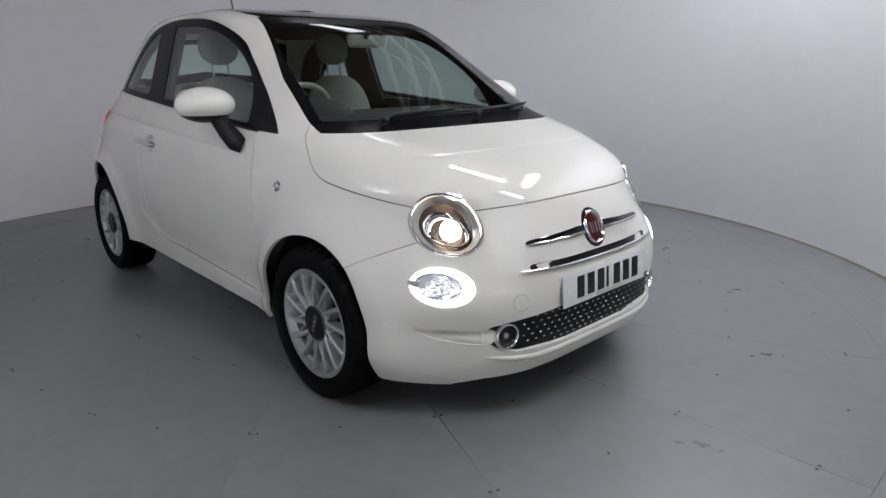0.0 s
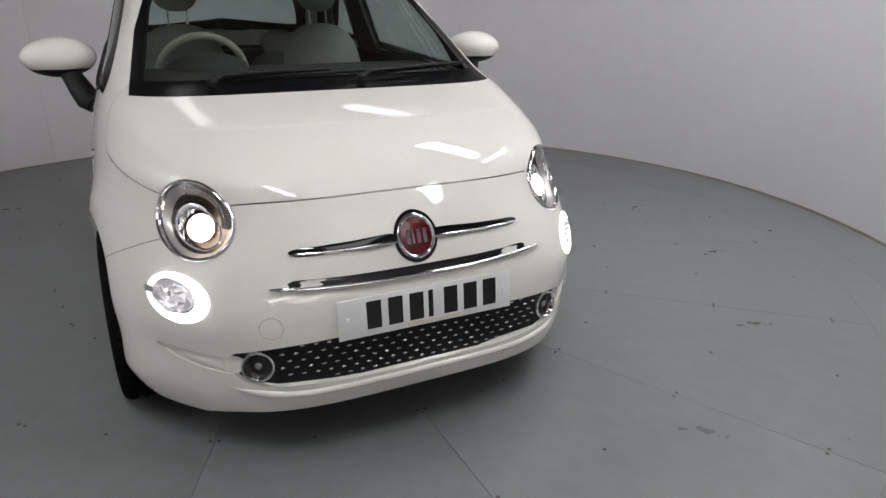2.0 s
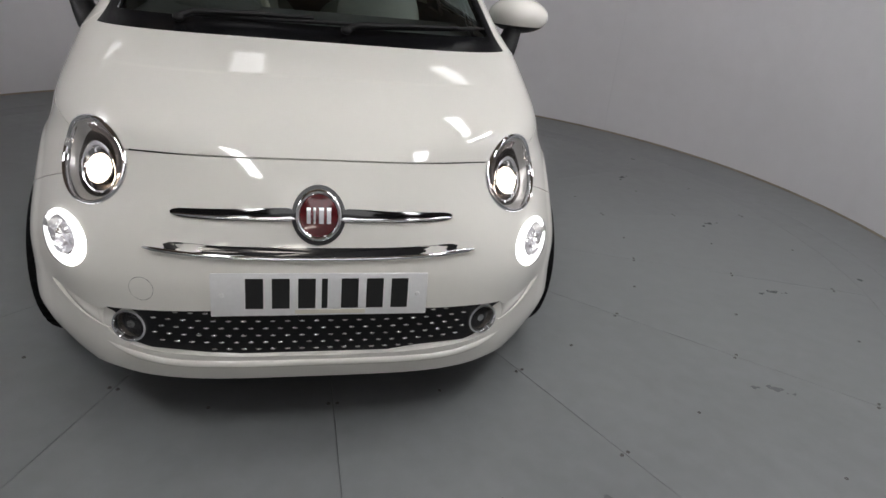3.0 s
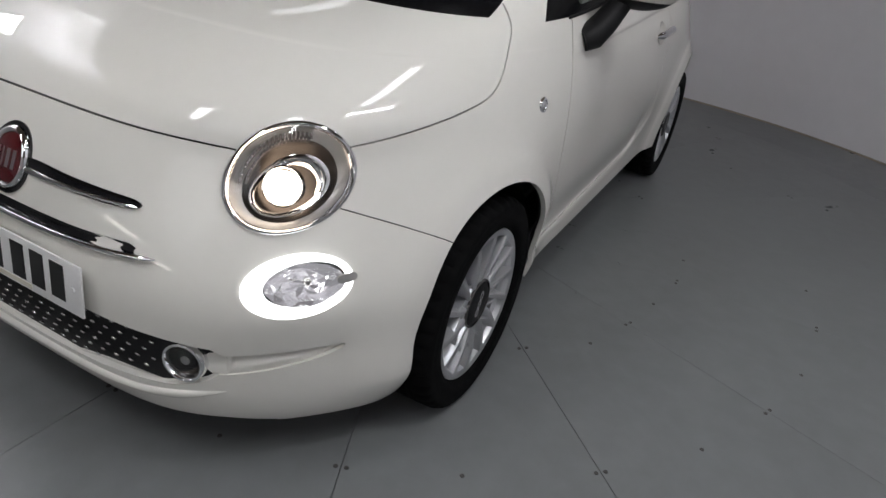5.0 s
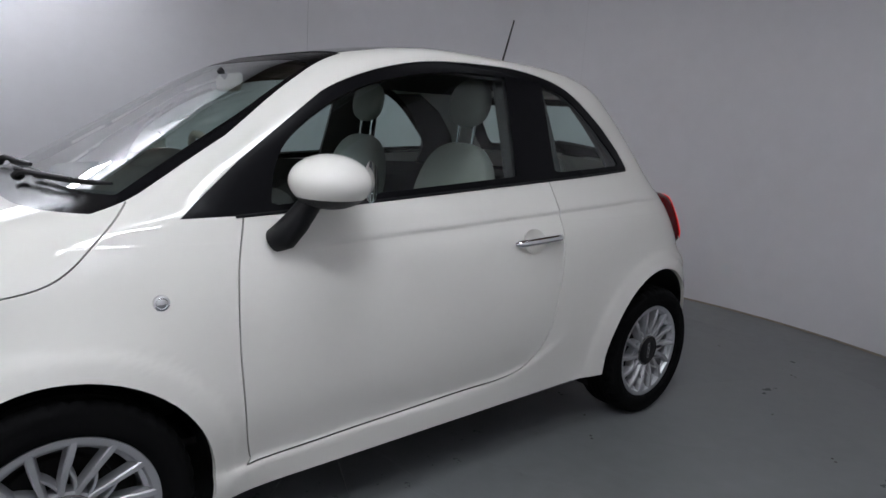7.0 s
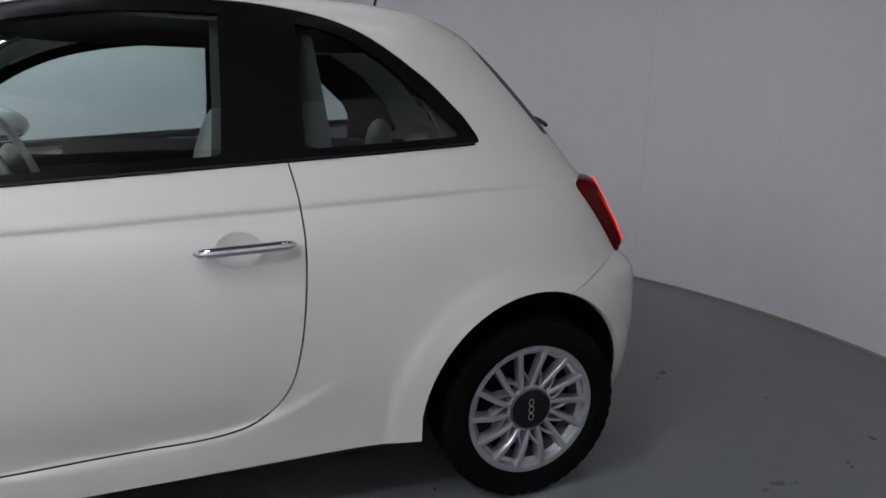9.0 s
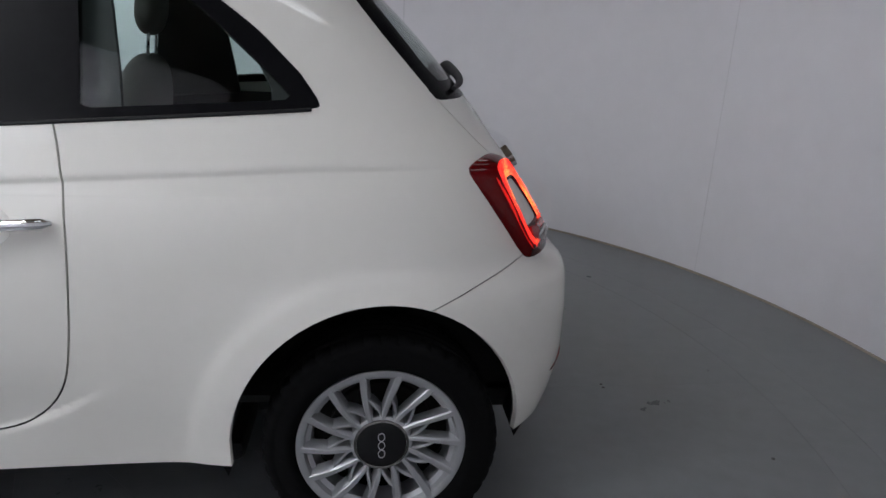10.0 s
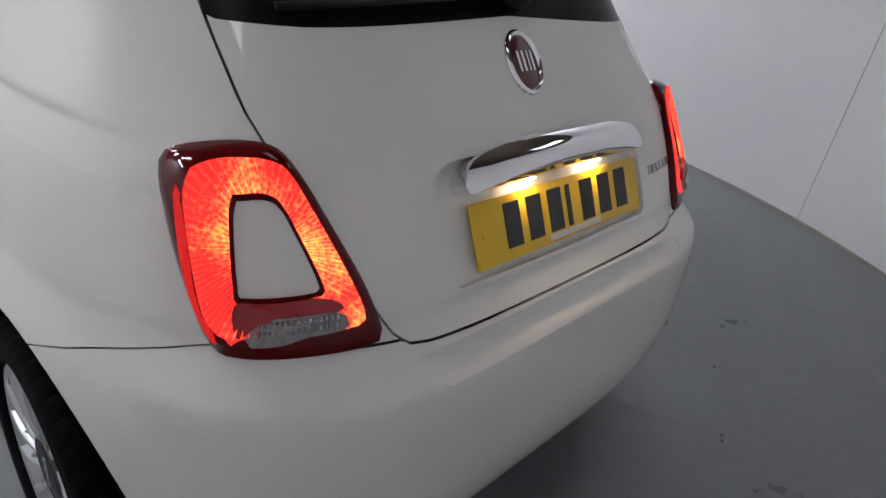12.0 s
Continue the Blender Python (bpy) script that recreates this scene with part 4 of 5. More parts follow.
def wheel(x, s):
    m = pose(x, s * 0.708, 0.288, 0, 0, 0 if s > 0 else 180) @ Matrix.Rotation(radians({1.15: -20, -1.15: 1}[x]), 4, "Y")
    rim = new("wheel", rim_mesh)
    rim.parent, rim.matrix_local = car, m @ pose(0, 0.072, 0)
    back = pose(0, -0.072, 0)
    for name, me, label in (("tyre", tyre_data, "black rubber tyre"), ("hub_cap", cap_data, "black round centre cap"), ("cap_ring", capring_data, ""), ("brake_disc", disc_data, "dark steel brake disc"), ("cap_mark", mark_data, "small silver mark")):
        ob = new(name, me)
        ob.parent, ob.matrix_local = rim, back
        if label:
            tagged(ob, label)
    for k in range(14):
        ob = new("spoke", spoke_data)
        ob.parent, ob.matrix_local = rim, back @ pose(0, 0.072, 0) @ Matrix.Rotation(2 * math.pi * k / 14, 4, "Y")
    tagged(rim, "silver alloy wheel with fourteen swept spokes")


def keep(name, bm, mat, angle=35):
    ob = part(name, bm, mat, angle=angle)
    me = ob.data
    bpy.data.objects.remove(ob)
    return me


rim_mesh = keep("wheel", W_RIM, ALLOY, 28)
spoke_data = keep("spoke", spoke_mesh(), ALLOY, 25)
tyre_data = keep("tyre", tyre_mesh(), RUBBER, 50)
cap_data = keep("hub_cap", lathe([(0.0, 0.079), (0.03, 0.079), (0.058, 0.0765), (0.0615, 0.074), (0.0615, 0.06)], 48), BLACK)
capring_data = keep("cap_ring", lathe([(0.0615, 0.062), (0.062, 0.0765), (0.0645, 0.0775), (0.068, 0.0755), (0.070, 0.060)], 48), DARKCHROME)
disc_data = keep("brake_disc", lathe([(0.0, -0.01), (0.07, -0.01), (0.072, 0.0), (0.128, 0.0), (0.13, -0.02), (0.18, -0.03), (0.19, -0.07), (0.0, -0.075)], 64), DARKMETAL)
mark = bmesh.new()
for z in (-0.0235, 0.0, 0.0235):
    loop = lathe([(0.0085, 0.0793), (0.0098, 0.0802), (0.0112, 0.0793)], 20)
    for v in loop.verts:
        v.co.x, v.co.z = v.co.x * 0.80, v.co.z * 1.12 + z
    mark = joined(mark, loop)
mark_data = keep("cap_mark", mark, ALLOY)
for x in (AXLE, -AXLE):
    for s in (1, -1):
        wheel(x, s)

# ---- lamps at the front ----
def head_ring():
    return patch(HEAD, ellipse(0.128, 0.101, 33, 64), 0.002, rim=-0.012, rings=4, dome=0.010, hole=ellipse(0.113, 0.088, 33, 64), end=-0.003)


head = both_sides("headlamp", head_ring, CHROME, car, "round chrome-ringed headlamp, lit")
both_sides("silver_bezel", lambda: patch(HEAD, ellipse(0.115, 0.090, 33, 56), -0.004, rings=4, dome=-0.002, hole=ellipse(0.094, 0.070, 30, 56, (0.002, -0.006)), end=-0.022), LAMPGREY, head, "brushed silver inner bezel")
both_sides("reflector_bowl", lambda: patch(HEAD, ellipse(0.098, 0.076, 30, 56, (0.0, -0.004)), -0.022, rings=9, dome=-0.045), SMOKE, head, "smoky chrome lamp reflector")
both_sides("inner_shroud", lambda: patch(HEAD, ellipse(0.080, 0.052, 28, 56, (0.002, -0.014)), -0.022, rings=4, hole=ellipse(0.062, 0.040, 24, 56, (-0.004, -0.018)), end=-0.034, dome=0.007), CHROME, head, "chrome lamp shroud")
both_sides("lamp_lens", lambda: patch(HEAD, ellipse(0.122, 0.096, 33, 56), 0.004, rings=7, dome=0.016), LENS, head, "clear lamp lens", 80)


def spot(view, uv, depth):
    return view.place([uv], depth)[0]


def turned_ring():
    at = Vector(spot(HEAD, (-0.010, -0.014), -0.024))
    bm = lathe([(0.034, -0.012), (0.035, 0.004), (0.037, 0.007), (0.040, 0.004), (0.041, -0.012)], 40)
    bm.transform(Matrix.Translation(at) @ Vector((0, 1, 0)).rotation_difference(Vector(tuple(HEAD.d))).to_matrix().to_4x4())
    return bm


both_sides("bulb", lambda: ball(spot(HEAD, (-0.010, -0.014), -0.036), (0.034, 0.034, 0.032)), BULB, head, "glowing warm projector lamp", 80)


both_sides("projector_ring", lambda: turned_ring(), CHROME, head, "chrome projector ring")


def blinker():
    """Ribbed clear band over the lamp, two rows of small prisms."""
    bm = bmesh.new()
    for row, (ra, rb) in enumerate(((0.098, 0.076), (0.086, 0.066))):
        for k in range(22):
            a = radians(44 + k * 5.0)
            u, v = ra * math.cos(a), rb * math.sin(a)
            c, w = math.cos(radians(33)), math.sin(radians(33))
            p = HEAD.place([(u * c - v * w + 0.5 * w * 0.012, u * w + v * c)], -0.009 - 0.006 * row)[0]
            box((0.006, 0.0045, 0.013), tuple(p), (0, 30, 30 + 3 * k), 0.001, bm, 1)
    return bm


both_sides("indicator_band", blinker, RIBBED, head, "clear ribbed indicator band")

day = both_sides("daytime_lamp", lambda: patch(DAY, day_out, 0.003, rim=-0.004, rings=4, dome=0.005, hole=day_in, end=0.003), DAYLAMP, car, "oval white running lamp, lit")
both_sides("day_lens", lambda: patch(DAY, scaled_about(day_out, 0.99), 0.009, rings=6, dome=0.008), LENS, day, "clear lens", 80)


def facets():
    """Uneven flat mirrors round a small bulb boss."""
    bm = bmesh.new()
    pick = random.Random(5)
    rows = []
    for i, f in enumerate((1.0, 0.80, 0.58, 0.34)):
        ring_uv = [(0.012 + (0.079 * f) * math.cos(a), 0.003 + (0.043 * f) * math.sin(a)) for a in (2 * math.pi * (k + 0.35 * (i % 2)) / 13 for k in range(13))]
        rows.append([bm.verts.new(p) for p in DAY.place(ring_uv, np.array([0.0025 if i == 0 else pick.uniform(-0.019, 0.002) for _ in ring_uv]))])
    for p, q in zip(rows, rows[1:]):
        for k in range(13):
            j = (k + 1) % 13
            bm.faces.new((p[k], p[j], q[k]))
            bm.faces.new((p[j], q[j], q[k]))
    tip = bm.verts.new(DAY.place([(0.012, 0.006)], -0.002)[0])
    for k in range(13):
        bm.faces.new((rows[-1][k], rows[-1][(k + 1) % 13], tip))
    bmesh.ops.recalc_face_normals(bm, faces=bm.faces)
    return bm


both_sides("facet_mirror", facets, DAYFACET, day, "faceted lamp mirror with a glow added for reflected light", 3)
both_sides("bulb_boss", lambda: ball(spot(DAY, (0.016, 0.010), 0.001), (0.009, 0.009, 0.009), u=16, v=10), REFLECTOR, day, "small chrome bulb shield")
both_sides("side_window", lambda: patch(DAY, ellipse(0.020, 0.0085, 8, 24, (0.093, 0.010), 3.0), 0.0088, rim=0.003, rings=3), LAMPGREY, day, "grey clear end piece")

# ---- nose trim ----
badge = part("front_badge", patch(FRONT, ellipse(0.056, 0.058, 0, 48, (0.002, 0.633)), 0.006, rim=-0.006, rings=4, dome=0.006, hole=ellipse(0.044, 0.046, 0, 48, (0.002, 0.633)), end=0.005), CHROME, car, "round chrome-ringed red badge")
part("badge_face", patch(FRONT, ellipse(0.0445, 0.0465, 0, 48, (0.002, 0.633), 2.6), 0.005, rings=4, dome=0.004), RED, badge, "red enamel badge face")
part("badge_backing", patch(FRONT, ellipse(0.064, 0.067, 0, 48, (0.002, 0.633)), 0.003, rim=-0.006, rings=3), GLOSSBLACK, badge, "black badge surround")
for k, (dx, w) in enumerate(((-0.024, 0.009), (-0.010, 0.005), (0.006, 0.011), (0.024, 0.010))):
    part("badge_bar", patch(FRONT, [(0.002 + dx - w / 2, 0.616), (0.002 + dx + w / 2, 0.616), (0.002 + dx + w / 2, 0.651), (0.002 + dx - w / 2, 0.651)], 0.0095, rim=0.006, rings=2), CHROME, badge, "small silver bar", angle=30)

WHISK = [(0.064, 0.622), (0.18, 0.6185), (0.29, 0.617), (0.330, 0.620), (0.340, 0.6275), (0.325, 0.634), (0.29, 0.637), (0.18, 0.643), (0.064, 0.648)]
both_sides("trim_bar", lambda: patch(FRONT, smooth_line(WHISK, 0.015, True), 0.004, rim=-0.004, rings=3, dome=0.002), GLOSSBLACK, car, "slim black and chrome nose bar")
both_sides("chrome_lip", lambda: patch(FRONT, inset(smooth_line([(a, 0.6245 + (b - 0.6320) * 0.44) for a, b in WHISK], 0.015, True), 0.0012), 0.0065, rim=0.003, rings=4, dome=0.005), CHROME, car, "chrome blade of the nose bar")
slot = [(-0.340, 0.563), (-0.20, 0.561), (0.0, 0.560), (0.20, 0.561), (0.340, 0.563), (0.352, 0.552), (0.340, 0.541), (0.20, 0.5365), (0.0, 0.534), (-0.20, 0.5365), (-0.340, 0.541), (-0.352, 0.550)]
part("air_slot", patch(FRONT, smooth_line(slot, 0.02, True), 0.0015, rings=3), GLOSSBLACK, car, "narrow black air slot")
part("chrome_strip", tube(FRONT.place([(y, 0.534 + 0.012 * (y / 0.40) ** 2) for y in np.linspace(-0.400, 0.400, 60)], 0.008), [0.0015, 0.004] + [0.0056] * 56 + [0.004, 0.0015], 14), CHROME, car, "long chrome strip under the slot")

# lower grille with silver chips
GR = GRILLE[1:-2] + [(-a, b) for a, b in reversed(GRILLE[1:-2])]
part("grille_panel", patch(FRONT, inset(GR, -0.004), -0.011, rings=8), BLACK, car, "black lower grille panel")
part("grille_lip", patch(FRONT, inset(GR, -0.010), -0.0005, rings=5, dome=0.004, hole=inset(GR, 0.003), end=-0.013), PAINT, car)
chips = []
for row in range(6):
    z = 0.286 + row * 0.0205
    for col in range(-11, 12):
        y = (col + (0.5 if row % 2 else 0.0)) * 0.0355
        if abs(y) < 0.395 and 0.276 + 0.02 * (abs(y) / 0.4) ** 2 < z < 0.398 - 0.012 * (abs(y) / 0.4) ** 2:
            chips.append((y, z))
chip_mesh = keep("grille_chip", ball((0, 0, 0), (0.003, 0.0072, 0.0033), u=10, v=6), CHIPMETAL)
for q in FRONT.place(chips, -0.0085):
    ob = new("grille_chip", chip_mesh)
    ob.parent, ob.location = car, q


def turned(bm, at, along):
    """Moves a mesh made round the y axis so that y points along a direction."""
    m = Matrix.Translation(at) @ Vector((0, 1, 0)).rotation_difference(Vector(along)).to_matrix().to_4x4()
    bm.transform(m)
    return bm


FOG_AT, FOG_WAY = Vector(FRONT.place([(0.452, 0.335)], -0.012)[0]), Vector((0.95, 0.28, 0.04))
fog = both_sides("fog_lamp", lambda: turned(lathe([(0.033, -0.02), (0.034, 0.006), (0.038, 0.013), (0.043, 0.012), (0.046, 0.004), (0.046, -0.02)], 48), FOG_AT, FOG_WAY), CHROME, car, "small round chrome-ringed fog lamp")
both_sides("fog_reflector", lambda: turned(lathe([(0.0, -0.016), (0.02, -0.010), (0.034, 0.002)], 40), FOG_AT, FOG_WAY), SMOKE, fog)
both_sides("fog_bulb", lambda: turned(lathe([(0.0, 0.004), (0.010, 0.002), (0.013, -0.01)], 24), FOG_AT, FOG_WAY), CHIPMETAL, fog)
both_sides("fog_lens", lambda: turned(lathe([(0.0, 0.011), (0.018, 0.010), (0.034, 0.005)], 40), FOG_AT, FOG_WAY), LENS, fog, "clear fog lamp lens", 80)

leaf_lift = np.array([-0.004 - 0.009 * min(1.0, max(0.0, (v + 0.026) / 0.05)) for u, v in LEAF])
both_sides("bumper_moulding", lambda: patch(CORNER, LEAF, leaf_lift, rings=5, dome=0.004), PAINT, car, "shallow leaf-shaped hollow in the bumper corner", 80)
lip = [(y, 0.243 + 0.034 * max(0.0, (abs(y) - 0.30) / 0.25) ** 2) for y in np.linspace(-0.53, 0.53, 70)]
part("bumper_lip", tube(FRONT.place(lip, -0.0035), [0.002 + 0.010 * min(1.0, (0.545 - abs(y)) / 0.10) for y, z in lip], 14, flat=1.0), PAINT, car, "rounded lower lip of the front bumper", angle=80)
tow = ellipse(0.029, 0.029, 0, 40, (-0.409, 0.448))
part("tow_cover", patch(FRONT, scaled_about(tow, 0.97), 0.0012, rim=-0.001, rings=3), PAINT, car)
part("tow_gap", patch(FRONT, tow, 0.0006, rings=2, hole=scaled_about(tow, 0.965)), BLACK, car)


# ---- number plates, with plain bars for the characters ----
def number_plate(at, lean, face_x, mat, label):
    m = Matrix.Translation(at) @ Matrix.Rotation(radians(0 if face_x > 0 else 180), 4, "Z") @ Matrix.Rotation(radians(lean), 4, "Y")
    p = part("number_plate", box((0.005, 0.52, 0.111), (0, 0, 0), bevel=0.0022), mat, car, label)
    p.matrix_local = m
    x = -0.186
    for k in range(7):
        w = 0.014 if k == 3 else 0.052
        b = part("plate_bar", box((0.0015, w * (1 if k == 3 else 0.80), 0.078), (0.003, x + w / 2, 0.003), bevel=0.0004), INK, p, smooth=False)
        x += w + (0.028 if k == 3 else 0.0095)
    part("plate_strip", box((0.0015, 0.17, 0.011), (0.003, 0.02, -0.045), bevel=0.0004), PLATESTRIP, p, smooth=False)
    for y in (-0.235, 0.235):
        cap = turned(lathe([(0.0, 0.003), (0.005, 0.0025), (0.0065, 0.0)], 16), (0.0025, y, 0), (1, 0, 0))
        part("screw_cap", cap, mat, p)
    return p


number_plate((1.866, 0.012, 0.453), -4, 1, PLATEWHITE, "white front number plate with black bars")
number_plate((-1.574, -0.024, 0.819), -26, -1, PLATEYELLOW, "yellow rear number plate with black bars")

# ---- tail lamps ----
TAIL = View((-1.47, 0.55, 0.845), (-0.755, 0.624, 0.2))
TAIL_OUT = fan(smooth_line([(-0.139, 0.095), (-0.126, 0.116), (-0.083, 0.128), (-0.032, 0.134), (0.008, 0.127), (0.042, 0.095), (0.092, 0.025), (0.136, -0.042), (0.168, -0.110), (0.158, -0.124), (0.110, -0.131), (-0.014, -0.136), (-0.056, -0.118), (-0.094, -0.042), (-0.122, 0.032)], 0.02, True), 80)
TAIL_GLOW = fan(smooth_line([(-0.091, 0.070), (-0.072, 0.097), (-0.029, 0.107), (0.007, 0.106), (0.034, 0.086), (0.100, -0.011), (0.138, -0.082), (0.120, -0.098), (0.0, -0.104), (-0.026, -0.108), (-0.052, -0.088), (-0.072, -0.026)], 0.02, True), 80)
TAIL_CORE = fan(smooth_line([(-0.044, 0.056), (-0.031, 0.069), (0.010, 0.069), (0.044, 0.024), (0.082, -0.043), (0.074, -0.056), (-0.016, -0.064), (-0.029, -0.050)], 0.015, True), 80)
def proud(outline, base, more):
    """Heights that grow towards the outer side of the lamp, whose face looks straight back."""
    return np.array([base + more * min(1.0, max(0.0, (0.05 - u) / 0.14)) for u, v in outline])


TAIL_IN = scaled_about(TAIL_CORE, 0.91)
TAIL_HOLE = scaled_about(TAIL_IN, 1.08)
tails = both_sides("tail_lamp", lambda: patch(TAIL, TAIL_OUT, 0.005, rim=-0.006, rings=6, dome=0.004, hole=inset(TAIL_GLOW, 0.002), end=proud(TAIL_GLOW, 0.012, 0.027)), REDLENS, car, "red tail lamp with a glowing ring, lit")
both_sides("glow_ring", lambda: patch(TAIL, TAIL_GLOW, proud(TAIL_GLOW, 0.013, 0.027), rings=6, dome=0.003, hole=TAIL_HOLE, end=proud(TAIL_HOLE, 0.008, 0.011)), TAILGLOW, tails, "glowing red ribbed ring")
def lens_ribs():
    """Fine fins across the glowing ring."""
    bm = bmesh.new()
    out, inn = np.array(TAIL_GLOW), np.array(TAIL_HOLE)
    for i in range(80):
        j = (i + 1) % 80
        cut_a, cut_b = 0.0, 0.5
        quad = []
        for base, f in ((out, 0.97), (inn, 1.0)):
            for c in (cut_a, cut_b):
                p = base[i] * (1 - c) + base[j] * c
                quad.append(p if f == 1.0 else inn[i] + (p - inn[i]) * 0.96)
        low = [bm.verts.new(q) for q in TAIL.place(quad, np.concatenate([proud(quad[:2], 0.0135, 0.0265), proud(quad[2:], 0.0085, 0.011)]))]
        ends = [(quad[0] + quad[1]) / 2, (quad[2] + quad[3]) / 2]
        top = [bm.verts.new(q) for q in TAIL.place(ends, np.concatenate([proud(ends[:1], 0.0185, 0.0265), proud(ends[1:], 0.0125, 0.011)]))]
        a, b, c, d = low
        bm.faces.new((a, c, top[1], top[0]))
        bm.faces.new((d, b, top[0], top[1]))
    return bm


both_sides("lens_ribs", lens_ribs, TAILRIB, tails, "fine glowing lens ribs", 20)
both_sides("inner_rim", lambda: patch(TAIL, scaled_about(TAIL_IN, 1.07), proud(TAIL_IN, 0.0125, 0.009), rim=0.002, rings=3, hole=scaled_about(TAIL_IN, 0.97), end=proud(TAIL_IN, 0.0090, 0.004)), REDLENS, tails, "dark red inner rim")
both_sides("centre_panel", lambda: patch(TAIL, TAIL_IN, proud(TAIL_IN, 0.0075, 0.003), rings=5, dome=0.001), PAINT, tails, "ivory painted centre panel")
SIDE_GLOW = smooth_line([(-0.102, 0.058), (-0.094, 0.060), (-0.075, -0.020), (-0.055, -0.086), (-0.040, -0.108), (-0.056, -0.096), (-0.082, -0.034)], 0.02, True)
both_sides("side_glow", lambda: patch(TAIL, SIDE_GLOW, proud(SIDE_GLOW, 0.0115, 0.0245), rings=3), TAILSIDE, tails, "dim red lamp edge")
REVERSE = smooth_line([(-0.008, -0.100), (-0.002, -0.084), (0.05, -0.078), (0.098, -0.074), (0.112, -0.086), (0.108, -0.098), (0.05, -0.106), (-0.002, -0.110)], 0.015, True)
both_sides("reversing_lamp", lambda: patch(TAIL, REVERSE, proud(REVERSE, 0.0222, 0.010), rim=0.008, rings=4, dome=0.002), RIBBED, tails, "clear ribbed reversing lamp")


def reverse_ribs():
    """Two rows of small upright ridges on the reversing lamp."""
    bm = bmesh.new()
    for k in range(15):
        for low, high in ((-0.1030, -0.0945), (-0.0925, -0.0845)):
            u, tilt = 0.006 + 0.0066 * k, 0.0006 * k
            quad = np.array([(u - 0.0022, low + tilt), (u + 0.0022, low + tilt), (u - 0.0022, high + tilt), (u + 0.0022, high + tilt)])
            a, b, c, d = [bm.verts.new(q) for q in TAIL.place(quad, proud(quad, 0.0238, 0.010))]
            ends = np.array([(u, low + tilt + 0.0015), (u, high + tilt - 0.0015)])
            e, f = [bm.verts.new(q) for q in TAIL.place(ends, proud(ends, 0.0268, 0.010))]
            for face in ((a, c, f, e), (d, b, e, f), (b, a, e), (c, d, f)):
                bm.faces.new(face)
    return bm


both_sides("reversing_ribs", reverse_ribs, CHIPMETAL, tails, "rows of small clear ridges", 20)
LOWER = smooth_line([(-0.020, -0.104), (-0.024, -0.064), (0.012, -0.062), (0.078, -0.056), (0.104, -0.066), (0.098, -0.074), (0.05, -0.078), (-0.002, -0.084), (-0.010, -0.100)], 0.012, True)
both_sides("lower_lens", lambda: patch(TAIL, LOWER, proud(LOWER, 0.0208, 0.012), rim=0.006, rings=3), REFLECTRED, tails, "dim red strip over the reversing lamp")

REFLECT = [(0.500, 0.416), (0.56, 0.412), (0.605, 0.404), (0.618, 0.396), (0.600, 0.393), (0.555, 0.403)]
both_sides("rear_reflector", lambda: patch(REAR, REFLECT, 0.003, rim=-0.002, rings=3), REFLECTRED, car, "thin red bumper reflector")

# ---- tailgate trim ----
HANDLE = smooth_line([(-0.285, 0.886), (-0.280, 0.912), (-0.235, 0.932), (-0.10, 0.944), (0.06, 0.944), (0.20, 0.932), (0.245, 0.912), (0.250, 0.886), (0.20, 0.884), (0.0, 0.886), (-0.20, 0.884)], 0.02, True)
grip = part("tailgate_handle", patch(REAR, HANDLE, 0.024, rim=-0.018, rings=6, dome=0.032), CHROME, gate, "wide chrome tailgate handle")
for y in (-0.12, 0.09):
    part("plate_lamp", box((0.008, 0.030, 0.002), tuple(REAR.place([(y, 0.8835)], 0.011)[0]), (0, 20, 0), 0.001), PLATELAMP, gate, "small warm plate lamp, lit")
rear_badge = part("rear_badge", patch(REAR, ellipse(0.047, 0.050, 0, 48, (0.0, 1.050)), 0.003, rim=-0.004, rings=4, dome=0.006, hole=ellipse(0.036, 0.039, 0, 48, (0.0, 1.050)), end=0.003), CHROME, gate, "round chrome-ringed dark red badge")
part("badge_face", patch(REAR, ellipse(0.037, 0.040, 0, 48, (0.0, 1.050)), 0.003, rings=4, dome=0.003), RED, rear_badge)
for dx, w in ((-0.019, 0.005), (-0.008, 0.004), (0.005, 0.006), (0.018, 0.006)):
    part("badge_bar", patch(REAR, [(dx - w / 2, 1.036), (dx + w / 2, 1.036), (dx + w / 2, 1.066), (dx - w / 2, 1.066)], 0.007, rim=0.003, rings=2), CHROME, rear_badge, angle=30)
for k in range(6):
    y = -0.345 - k * 0.020
    part("badge_letter_bar", patch(REAR, [(y - 0.006, 0.826), (y + 0.006, 0.826), (y + 0.006, 0.842), (y - 0.006, 0.842)], 0.003, rim=-0.001, rings=2), CHIPMETAL, gate, "small silver badge bar", angle=30)
wip = tube(REAR.place([(y, 1.150 - 0.030 * ((y + 0.03) / 0.48) ** 1.5) for y in np.linspace(-0.03, 0.45, 12)], np.linspace(0.026, 0.010, 12)), list(np.linspace(0.021, 0.007, 12)), 12, flat=0.8)
wip = joined(wip, ball(REAR.place([(-0.03, 1.145)], 0.018)[0], (0.024, 0.034, 0.026)))
part("rear_wiper", wip, BLACK, gate, "black rear wiper arm")

# ---- roof, sides ----
aerial = tube([(-0.845, 0, 1.452), (-0.848, 0, 1.475), (-0.852, 0, 1.487)], [0.013, 0.009, 0.004])
part("aerial", tube([(-0.852, 0, 1.485), (-0.925, 0, 1.735)], [0.0052, 0.0034], 8, aerial), BLACK, car, "thin black roof aerial")
